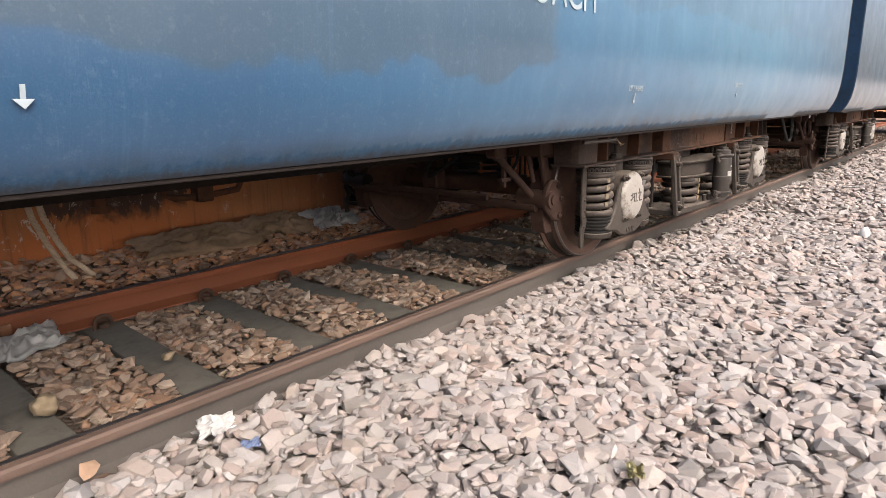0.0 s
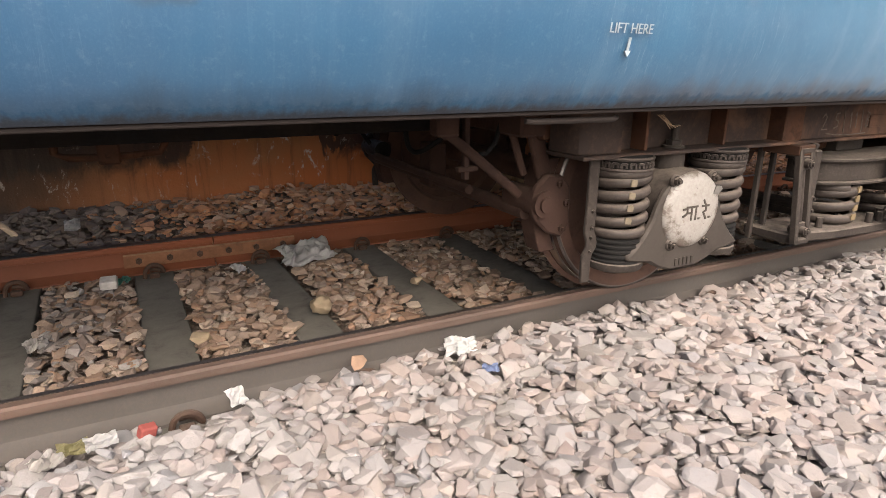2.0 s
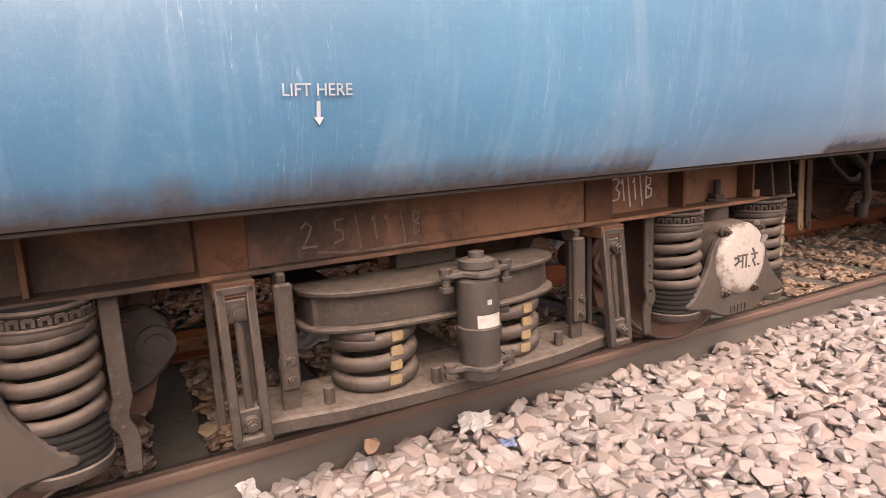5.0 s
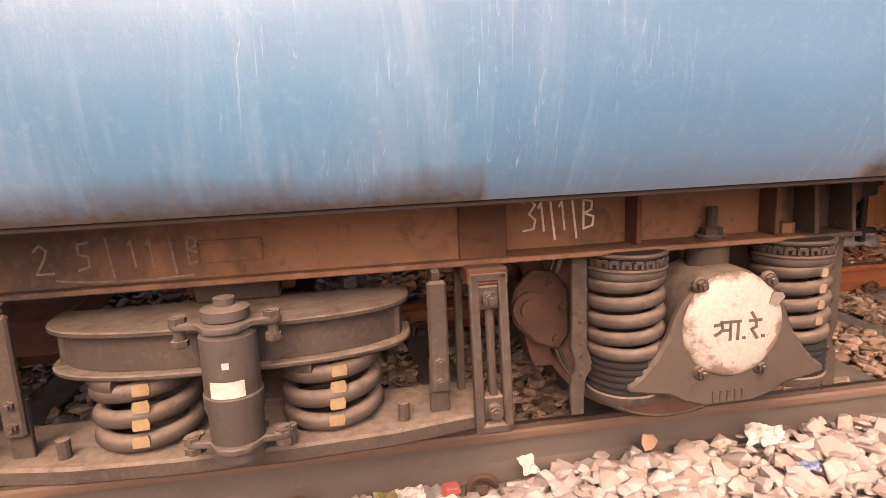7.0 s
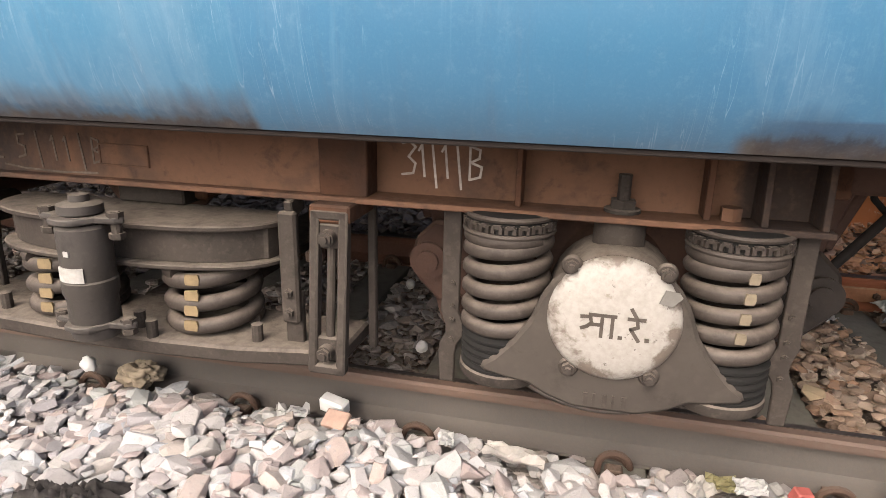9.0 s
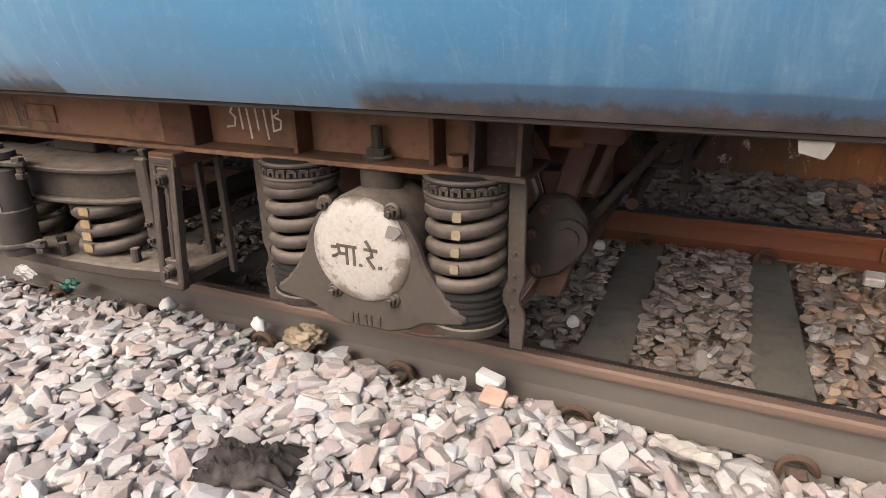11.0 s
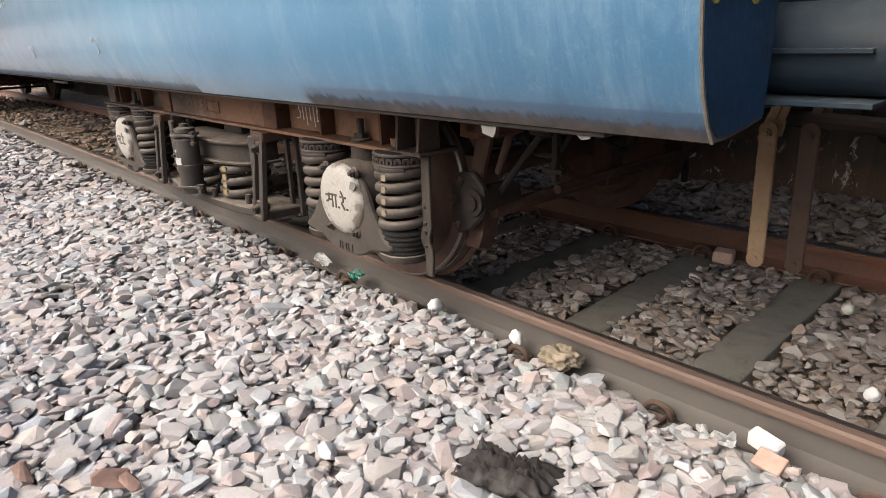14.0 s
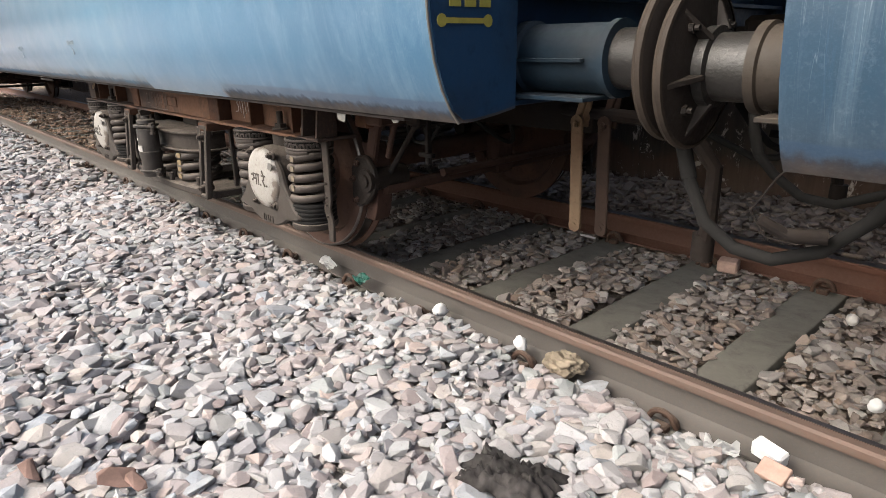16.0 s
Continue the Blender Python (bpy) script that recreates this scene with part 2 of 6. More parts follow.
def make_wall():
    """Old plaster, streaked with rust and soot."""
    n = Nodes("stained_plaster")
    z = n.axis(2)
    big = n.noise(0.55, 4, n.mapped((1, 1, 1.6)), 0.6, 0.5)
    c = n.mix(n.span(big, 0.4, 0.62), (0.42, 0.135, 0.045), (0.32, 0.150, 0.068))
    drip = n.noise(1.0, 5, n.mapped((16, 1, 1.0)), 0.7)
    c = n.mix(n.span(drip, 0.52, 0.68, 0, 0.6), c, (0.13, 0.06, 0.032))
    ragged = n.noise(3.2, 6, n.mapped((1, 1, 0.7)), 0.7, 0.4)
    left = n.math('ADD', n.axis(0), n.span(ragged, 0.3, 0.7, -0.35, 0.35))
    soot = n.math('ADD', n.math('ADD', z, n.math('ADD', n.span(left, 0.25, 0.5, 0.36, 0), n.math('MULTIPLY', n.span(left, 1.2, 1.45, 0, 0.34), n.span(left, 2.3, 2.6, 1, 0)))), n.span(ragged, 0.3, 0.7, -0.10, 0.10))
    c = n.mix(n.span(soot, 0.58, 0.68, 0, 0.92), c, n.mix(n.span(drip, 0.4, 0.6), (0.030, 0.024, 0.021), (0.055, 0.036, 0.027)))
    # shade painted over the plaster towards -x
    dim_x = n.math('ADD', n.axis(0), n.span(n.noise(0.9, 4), 0.3, 0.7, -0.25, 0.25))
    c = n.mix(n.span(dim_x, -0.85, -0.15, 0.9, 0), c, n.mix(n.span(drip, 0.4, 0.6), (0.045, 0.04, 0.034), (0.075, 0.062, 0.05)))
    flake = n.noise(7, 6)
    c = n.mix(n.math('MULTIPLY', n.span(n.noise(1.0, 6, n.mapped((13, 1, 7)), 0.75, 0.6), 0.58, 0.63), n.span(n.noise(1.3, 3), 0.44, 0.56)), c, (0.5, 0.44, 0.38))
    n.bump(n.math('ADD', flake, n.noise(60, 5)), 0.4, 0.01)
    return n.done(c, 0.9)


def make_rail(name, rust, dust, k, web, dimmed):
    """Rusty rail head above a dustier web and foot."""
    n = Nodes(name)
    big = n.noise(2.2, 5, n.mapped((0.6, 3, 3)))
    fine = n.noise(70, 6)
    c = n.mix(n.span(big, 0.35, 0.65), rust, tuple(v * 0.6 for v in rust))
    low = n.span(n.math('ADD', n.axis(2), n.span(fine, 0.3, 0.7, -0.006, 0.006)), -0.046, -0.036, 1, 0)
    c = n.mix(low, c, n.mix(n.span(big, 0.3, 0.7), web, tuple(v * 0.75 for v in web)))
    c = n.mix(n.span(fine, 0.42, 0.72, 0.1, k), c, dust)
    # towards -x the rail's colour is mixed darker to stand for shade
    dim_x = n.span(n.math('ADD', n.axis(0), n.span(big, 0.3, 0.7, -0.5, 0.5)), -1.9, -0.1, dimmed, 0)
    c = n.mix(dim_x, c, (0.045, 0.028, 0.021))
    n.bump(n.math('ADD', fine, big), 0.4, 0.003)
    return n.done(c, n.span(fine, 0.3, 0.7, 0.62, 0.9), 0.1)


def make_cover():
    """Cream paint on the round cover, chipped and dirty towards the rim."""
    n = Nodes("cover_paint")
    d = n.math('SQRT', n.math('ADD', n.math('POWER', n.axis(0), 2.0), n.math('POWER', n.math('SUBTRACT', n.axis(2), 0.4575), 2.0)))
    patch = n.noise(15, 5, None, 0.65, 0.3)
    fine = n.noise(70, 5)
    c = n.mix(n.span(fine, 0.4, 0.7), (0.228, 0.216, 0.199), (0.190, 0.175, 0.157))
    worn = n.span(n.math('ADD', n.math('MULTIPLY', d, 2.6), patch), 0.86, 0.97)
    c = n.mix(n.math('MULTIPLY', worn, 0.9), c, (0.085, 0.066, 0.052))
    c = n.mix(n.span(patch, 0.64, 0.70, 0, 0.5), c, (0.13, 0.105, 0.082))
    c = n.mix(n.span(n.noise(34, 5, None, 0.7), 0.63, 0.68, 0, 0.8), c, (0.055, 0.042, 0.034))
    n.bump(n.math('SUBTRACT', fine, n.math('MULTIPLY', worn, 0.8)), 0.3, 0.003)
    return n.done(c, 0.6)


def make_frame():
    """Old brown paint on the bogie frame, rustier towards one end; shade at the ends is painted in."""
    n = Nodes("bogie_frame_paint")
    big, fine = n.noise(2.6, 6, None, 0.65, 0.4), n.noise(42, 6)
    # both ends drop below the rust threshold, which paints them shaded
    reach = n.math('ADD', n.math('ADD', n.span(n.axis(0), -0.2, 2.2, -0.16, 0.16), n.span(n.axis(0), 3.14, 3.2, 0, -0.4)), big)
    c = n.mix(n.span(reach, 0.40, 0.62), (0.033, 0.0235, 0.020), (0.124, 0.066, 0.041))
    c = n.mix(n.span(fine, 0.5, 0.72, 0, 0.5), c, (0.095, 0.060, 0.042))
    spots = n.noise(13, 6, None, 0.7, 0.5)
    c = n.mix(n.span(spots, 0.46, 0.34, 0, 0.4), c, (0.020, 0.014, 0.012))
    n.bump(n.math('ADD', fine, spots), 0.45, 0.004)
    return n.done(c, n.span(fine, 0.3, 0.7, 0.7, 0.92), 0.0, 0.2)


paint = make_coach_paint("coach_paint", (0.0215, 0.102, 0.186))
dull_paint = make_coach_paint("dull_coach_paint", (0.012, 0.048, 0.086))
end_blue = grimy("end_paint", (0.009, 0.029, 0.068), (0.008, 0.016, 0.029), (0.035, 0.053, 0.078), 8, 0.5, 0.2, 0.4)
casing_blue = grimy("casing_paint", (0.018, 0.038, 0.060), (0.009, 0.013, 0.017), (0.052, 0.061, 0.068), 8, 0.5, 0.25, 0.5)
roof_grey = plain("roof_paint", (0.3, 0.32, 0.33), 0.7)
under_dark = grimy("underframe", (0.008, 0.007, 0.007), (0.019, 0.012, 0.008), (0.022, 0.017, 0.014), 8, 0.9)
frame_paint = make_frame()
frame_brown = grimy("bogie_steel", (0.026, 0.0165, 0.013), (0.098, 0.042, 0.021), (0.070, 0.046, 0.034), 8, 0.8, 0.45, 0.8)
gear_grey = grimy("dusty_steel", (0.0345, 0.0285, 0.0243), (0.0205, 0.0163, 0.0142), (0.1250, 0.1055, 0.0885), 12, 0.78, 0.4, 0.4)
plate_grey = grimy("plate_steel", (0.040, 0.034, 0.029), (0.028, 0.023, 0.020), (0.085, 0.071, 0.060), 5, 0.72, 0.2, 0.2)
spring_grey = grimy("spring_steel", (0.0389, 0.0319, 0.0277), (0.0201, 0.0159, 0.0136), (0.1133, 0.0944, 0.0802), 14, 0.6, 0.3, 0.4)
damper_grey = grimy("damper_paint", (0.0403, 0.0358, 0.0336), (0.0269, 0.0235, 0.0202), (0.0896, 0.0784, 0.0672), 10, 0.6, 0.2, 0.4)
rubber = plain("rubber", (0.0085, 0.008, 0.0075), 0.92)
dark_cast = grimy("dark_casting", (0.014, 0.011, 0.0095), (0.009, 0.0075, 0.007), (0.034, 0.026, 0.020), 12, 0.6)
sole_dark = plain("sole_paint", (0.020, 0.015, 0.013), 0.8)
wheel_rust = grimy("wheel_steel", (0.092, 0.052, 0.038), (0.048, 0.032, 0.026), (0.135, 0.090, 0.068), 10, 0.75, 0.3, 0.4)
tread = plain("polished_tread", (0.42, 0.41, 0.40), 0.3, 1.0, 0.1)
worn_rim = plain("worn_rim", (0.20, 0.18, 0.165), 0.45, 0.9, 0.4)
cream = make_cover()
brake_dark = grimy("brake_steel", (0.050, 0.028, 0.021), (0.028, 0.016, 0.013), (0.088, 0.056, 0.042), 12, 0.88)
letter_dark = plain("raised_letter", (0.060, 0.050, 0.042), 0.75)
yellow_mark = plain("yellow_mark", (0.185, 0.138, 0.078), 0.75, 0, 0.4)
pale_mark = plain("pale_mark", (0.17, 0.14, 0.10), 0.75, 0, 0.4)
label_white = plain("white_label", (0.30, 0.29, 0.275), 0.7, 0, 0.4, 60)
white_paint = plain("white_lettering", (0.27, 0.32, 0.35), 0.65)
chalk = plain("chalk", (0.50, 0.46, 0.42), 0.95, 0, 0.5, 90)
dim_chalk = plain("rubbed_chalk", (0.145, 0.118, 0.098), 0.95, 0, 0.6, 90)
yellow_paint = plain("yellow_paint", (0.24, 0.215, 0.045), 0.7, 0, 0.45, 30)
strap_tan = grimy("strap_paint", (0.155, 0.105, 0.064), (0.090, 0.052, 0.031), (0.18, 0.138, 0.10), 18, 0.75)
rim_brown = grimy("rim_steel", (0.034, 0.026, 0.020), (0.018, 0.014, 0.012), (0.052, 0.041, 0.032), 10, 0.7)
grease = grimy("greased_steel", (0.022, 0.021, 0.019), (0.008, 0.007, 0.007), (0.030, 0.027, 0.024), 22, 0.42, 0.4, 0.9, 0.15)
tan_cast = grimy("tan_casting", (0.036, 0.029, 0.022), (0.017, 0.014, 0.012), (0.055, 0.045, 0.036), 10, 0.6)
near_rail_mat = make_rail("dusty_rail", (0.105, 0.062, 0.045), (0.110, 0.094, 0.080), 0.5, (0.066, 0.059, 0.053), 0.0)
far_rail_mat = make_rail("rusty_rail", (0.220, 0.060, 0.021), (0.175, 0.072, 0.036), 0.6, (0.185, 0.052, 0.020), 0.75)
rail_top = plain("rail_running_band", (0.060, 0.050, 0.045), 0.35, 0.5, 0.5, 30)
concrete = grimy("sleeper_concrete", (0.105, 0.103, 0.090), (0.066, 0.060, 0.050), (0.135, 0.128, 0.112), 6, 0.92, 0.6, 0.6)
plate_rust = grimy("joint_plate", (0.215, 0.105, 0.055), (0.095, 0.042, 0.024), (0.26, 0.165, 0.105), 14, 0.9, 0.5, 0.6)
bar_brown = grimy("hanging_bar_steel", (0.036, 0.022, 0.016), (0.022, 0.014, 0.011), (0.060, 0.042, 0.032), 18, 0.85)
clip_rust = grimy("clip_steel", (0.056, 0.032, 0.022), (0.034, 0.022, 0.017), (0.092, 0.068, 0.053), 30, 0.85)
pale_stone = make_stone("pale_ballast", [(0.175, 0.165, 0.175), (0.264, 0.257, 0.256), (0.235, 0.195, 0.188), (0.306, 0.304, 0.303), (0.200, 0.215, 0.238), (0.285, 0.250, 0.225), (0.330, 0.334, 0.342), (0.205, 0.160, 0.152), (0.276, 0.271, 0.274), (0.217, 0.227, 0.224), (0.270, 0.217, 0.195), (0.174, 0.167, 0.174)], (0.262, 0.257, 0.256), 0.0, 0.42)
brown_stone = make_stone("brown_ballast", [(0.1404, 0.0941, 0.0672), (0.2916, 0.2131, 0.1596), (0.1944, 0.1190, 0.0773), (0.3888, 0.2976, 0.2285), (0.1836, 0.1440, 0.1176), (0.2970, 0.1728, 0.1058), (0.2322, 0.1824, 0.1445), (0.4536, 0.3696, 0.2940)], (0.2970, 0.2208, 0.1638), 0.4)
dusky_stone = make_stone("dusky_ballast", [(0.118, 0.094, 0.080), (0.225, 0.192, 0.170), (0.155, 0.115, 0.092), (0.290, 0.258, 0.235), (0.150, 0.134, 0.127), (0.220, 0.160, 0.122), (0.185, 0.167, 0.155), (0.33, 0.31, 0.29)], (0.225, 0.194, 0.170), 0.4)
rust_stone = make_stone("rusty_ballast", [(0.260, 0.135, 0.078), (0.54, 0.27, 0.135), (0.33, 0.185, 0.115), (0.52, 0.36, 0.25), (0.24, 0.180, 0.140), (0.48, 0.22, 0.10)], (0.50, 0.28, 0.15), 0.3)
# greyer than the rusty stones, with the verge's shade put into the tones
dim_verge_stone = make_stone("dim_verge_ballast", [(0.105, 0.082, 0.068), (0.19, 0.155, 0.132), (0.13, 0.096, 0.076), (0.25, 0.20, 0.165), (0.15, 0.13, 0.115)], (0.18, 0.145, 0.120), 0.6)
worn_edge = grimy("worn_edge", (0.1200, 0.1087, 0.0938), (0.0525, 0.0450, 0.0375), (0.1500, 0.1350, 0.1200), 30, 0.8)
pale_bed = make_bed("pale_fines", (0.155, 0.138, 0.125), (0.205, 0.185, 0.17))
# brown fines, kept dark so that the gaps between the stones look shaded
brown_bed = make_bed("brown_fines", (0.085, 0.062, 0.045), (0.12, 0.09, 0.068))
wall_mat = make_wall()
slab_mat = plain("platform_paving", (0.28, 0.26, 0.24), 0.9)
cloth_tan = plain("sackcloth", (0.44, 0.31, 0.20), 0.95, 0, 0.3, 30, 0.4)
rope_pale = plain("rope_fibre", (0.52, 0.41, 0.30), 0.95, 0, 0.3, 60, 0.4)
plastic_white = plain("white_plastic", (0.48, 0.48, 0.475), 0.4, 0, 0.12)
plastic_grey = plain("grey_plastic", (0.50, 0.475, 0.44), 0.5, 0, 0.45, 25)
bright_white = plain("clean_white", (0.62, 0.62, 0.615), 0.5, 0, 0.1)
paper_white = plain("white_paper", (0.48, 0.48, 0.475), 0.8, 0, 0.1)
pink_paper = plain("pink_card", (0.34, 0.235, 0.19), 0.85, 0, 0.3)
red_paper = plain("red_card", (0.25, 0.065, 0.055), 0.7, 0, 0.3)
blue_foil = plain("blue_wrapper", (0.19, 0.25, 0.42), 0.4, 0, 0.4, 60)
green_foil = plain("green_wrapper", (0.03, 0.16, 0.12), 0.4, 0, 0.4)
tag_plastic = plain("torn_plastic", (0.135, 0.128, 0.118), 0.6, 0, 0.4, 30)
yellow_foil = plain("yellow_wrapper", (0.23, 0.21, 0.10), 0.45, 0, 0.3)
black_cloth = plain("black_cloth", (0.095, 0.086, 0.082), 0.9, 0, 0.75, 26, 0.8)
lump_mat = plain("dried_lump", (0.21, 0.172, 0.125), 0.9, 0, 0.6, 22, 0.8)
ochre_stone = plain("ochre_stone", (0.30, 0.235, 0.155), 0.9, 0, 0.3, 24, 0.5)
orange_stone = plain("orange_stone", (0.27, 0.18, 0.125), 0.9, 0, 0.3, 24, 0.5)
brick_red = plain("brick_red", (0.20, 0.128, 0.105), 0.9, 0, 0.55, 24, 0.5)


# ---- mesh helpers ----
def box(bm, x0, x1, y0, y1, z0, z1, bevel=0.004):
    made = bmesh.ops.create_cube(bm, size=1.0, matrix=Matrix.Translation(((x0 + x1) / 2, (y0 + y1) / 2, (z0 + z1) / 2)) @ Matrix.Diagonal((x1 - x0, y1 - y0, z1 - z0, 1)))
    if bevel:
        edges = list({e for v in made["verts"] for e in v.link_edges})
        bmesh.ops.bevel(bm, geom=edges, offset=bevel, segments=1, affect='EDGES', profile=0.5)


def rod(bm, a, b, r, seg=16, r2=None):
    """A capped round bar from a to b."""
    a, b = Vector(a), Vector(b)
    turn = (b - a).to_track_quat('Z', 'Y').to_matrix().to_4x4()
    bmesh.ops.create_cone(bm, cap_ends=True, segments=seg, radius1=r, radius2=r if r2 is None else r2, depth=(b - a).length,
                          matrix=Matrix.Translation((a + b) / 2) @ turn)


def bar(bm, a, b, width, thick, up=(0, 1, 0), bevel=0.003):
    """A flat bar from a to b; thick runs along up."""
    a, b = Vector(a), Vector(b)
    w = (b - a).normalized()
    u = Vector(up)
    u = (u - w * u.dot(w)).normalized()
    v = w.cross(u)
    m = Matrix((v, u, w)).transposed().to_4x4()
    m.translation = (a + b) / 2
    made = bmesh.ops.create_cube(bm, size=1.0, matrix=m @ Matrix.Diagonal((width, thick, (b - a).length, 1)))
    if bevel:
        bmesh.ops.bevel(bm, geom=list({e for q in made["verts"] for e in q.link_edges}), offset=bevel, segments=1, affect='EDGES')


def prism(bm, outline, axis, a, b, bevel=0.0):
    """A closed outline of two coordinates, drawn out along an axis from a to b."""
    def at(p, k):
        return {"x": (k, p[0], p[1]), "y": (p[0], k, p[1]), "z": (p[0], p[1], k)}[axis]
    lo = [bm.verts.new(at(p, a)) for p in outline]
    hi = [bm.verts.new(at(p, b)) for p in outline]
    n = len(outline)
    faces = [bm.faces.new(lo), bm.faces.new(hi[::-1])]
    faces += [bm.faces.new((lo[i], hi[i], hi[(i + 1) % n], lo[(i + 1) % n])) for i in range(n)]
    bmesh.ops.recalc_face_normals(bm, faces=faces)
    if bevel:
        bmesh.ops.bevel(bm, geom=list({e for f in faces for e in f.edges}), offset=bevel, segments=1, affect='EDGES')


def sweep(bm, path, r, seg=10, closed=False):
    """A round section of radius r (a number, or one for each point) along a path."""
    path = [Vector(p) for p in path]
    n = len(path)
    rings, up = [], Vector((0.123, 0.31, 0.94))
    for i, p in enumerate(path):
        d = (path[(i + 1) % n] - path[i - 1]) if closed else (path[min(i + 1, n - 1)] - path[max(i - 1, 0)])
        d.normalize()
        up = (up - d * up.dot(d)).normalized()
        side = d.cross(up)
        rr = r[i] if isinstance(r, (list, tuple)) else r
        rings.append([bm.verts.new(p + rr * (math.cos(2 * math.pi * k / seg) * up + math.sin(2 * math.pi * k / seg) * side)) for k in range(seg)])
    faces = []
    for i in range(n if closed else n - 1):
        A, B = rings[i], rings[(i + 1) % n]
        faces += [bm.faces.new((A[k], A[(k + 1) % seg], B[(k + 1) % seg], B[k])) for k in range(seg)]
    if not closed:
        faces += [bm.faces.new(rings[0][::-1]), bm.faces.new(rings[-1])]
    bmesh.ops.recalc_face_normals(bm, faces=faces)


def lathe(bm, outline, centre, axis, seg=32, caps=True):
    """An outline of (radius, height) pairs turned round an axis through centre."""
    c = Vector(centre)
    basis = {"y": (Vector((1, 0, 0)), Vector((0, 0, 1)), Vector((0, 1, 0))), "x": (Vector((0, 1, 0)), Vector((0, 0, 1)), Vector((1, 0, 0))),
             "z": (Vector((1, 0, 0)), Vector((0, 1, 0)), Vector((0, 0, 1)))}[axis]
    rings = [[bm.verts.new(c + basis[2] * h + r * (math.cos(2 * math.pi * k / seg) * basis[0] + math.sin(2 * math.pi * k / seg) * basis[1])) for k in range(seg)] for r, h in outline]
    faces = []
    for A, B in zip(rings, rings[1:]):
        faces += [bm.faces.new((A[k], A[(k + 1) % seg], B[(k + 1) % seg], B[k])) for k in range(seg)]
    if caps:
        faces += [bm.faces.new(rings[0]), bm.faces.new(rings[-1][::-1])]
    bmesh.ops.recalc_face_normals(bm, faces=faces)


def strokes(bm, lines, place, width=0.008, depth=0.003):
    """Written lines of (u, v) points as thin raised bars; place turns (u, v) into a point of a wall that faces -y."""
    for line in lines:
        for p, q in zip(line, line[1:]):
            a, b = Vector(place(*p)), Vector(place(*q))
            d = (b - a).normalized() * width * 0.35
            bar(bm, a - d, b + d, width, depth, (0, 1, 0), 0)


def hexbolt(bm, at, axis, r=0.016, h=0.014):
    a = Vector(at)
    rod(bm, a, a + Vector(axis) * h, r, 6)
    rod(bm, a + Vector(axis) * h * 0.9, a + Vector(axis) * h * 1.7, r * 0.55, 8)


def mesh_of(name, build, material, angle=35):
    bm = bmesh.new()
    build(bm)
    me = bpy.data.meshes.new(name)
    bm.to_mesh(me)
    bm.free()
    me.materials.append(material)
    me.polygons.foreach_set("use_smooth", [True] * len(me.polygons))
    me.set_sharp_from_angle(angle=radians(angle))
    return me


def placed(name, me, parent=None, m=None, label=""):
    ob = new(name, me)
    ob.parent = parent
    if m is not None:
        ob.matrix_local = m
    return tagged(ob, label)


def part(name, build, material, parent, label="", m=None):
    return placed(name, mesh_of(name, build, material), parent, m, label)


def thing(name, label, category, m=None, group="", kind=""):
    ob = new(name)
    ob.empty_display_size = 0.2
    if m is not None:
        ob.matrix_local = m
    return tagged(ob, label, category, group, kind)


# ---- the track: rails, sleepers, ballast, platform wall ----
RAIL = [(-0.075, -0.172), (0.075, -0.172), (0.075, -0.162), (0.03, -0.146), (0.010, -0.13), (0.0085, -0.055), (0.014, -0.044), (0.033, -0.038), (0.036, -0.030),
        (0.036, -0.010), (0.028, -0.001), (-0.028, -0.001), (-0.036, -0.010), (-0.036, -0.030), (-0.033, -0.038), (-0.014, -0.044), (-0.0085, -0.055), (-0.010, -0.13),
        (-0.03, -0.146), (-0.075, -0.162)]
FAR = 1.744          # from rail centre to rail centre


def make_rail_object(name, y, material, label, joint=None):
    ends = [-70.0, joint, 70.0] if joint is not None else [-70.0, 70.0]

    def build(bm):
        for a, b in zip(ends, ends[1:]):
            prism(bm, [(y + u, v) for u, v in RAIL], "x", a + 0.004, b - 0.004)
    rail = tagged(placed(name, mesh_of(name, build, material, 30)), label, "rail", "rails of the track", "structure")
    band = (y + 0.006, y + 0.0295) if y < 1 else (y - 0.0295, y + 0.0295)
    part("running_band", lambda bm: box(bm, -70, 70, *band, -0.002, 0.0012, 0), rail_top, rail, "dark polished band on the rail head")
    if joint is not None:
        for side in (-1, 1):
            def plate(bm):
                prism(bm, [(y + side * 0.012, -0.128), (y + side * 0.030, -0.135), (y + side * 0.034, -0.11), (y + side * 0.030, -0.062), (y + side * 0.012, -0.056)], "x", joint - 0.5, joint + 0.5, 0.002)
            fish = part("fishplate", plate, plate_rust, rail, "rusty bolted joint plate")
            for k in range(6):
                part("fishplate_bolt", lambda bm: hexbolt(bm, (joint - 0.42 + k * 0.168, y + side * 0.033, -0.095), (0, side, 0), 0.019, 0.018), clip_rust, fish)
    return rail


make_rail_object("rail_near", 0.0, near_rail_mat, "brown dusty steel rail with a dark worn top")
make_rail_object("rail_far", FAR, far_rail_mat, "orange rusty steel rail with a bolted joint", 0.31)


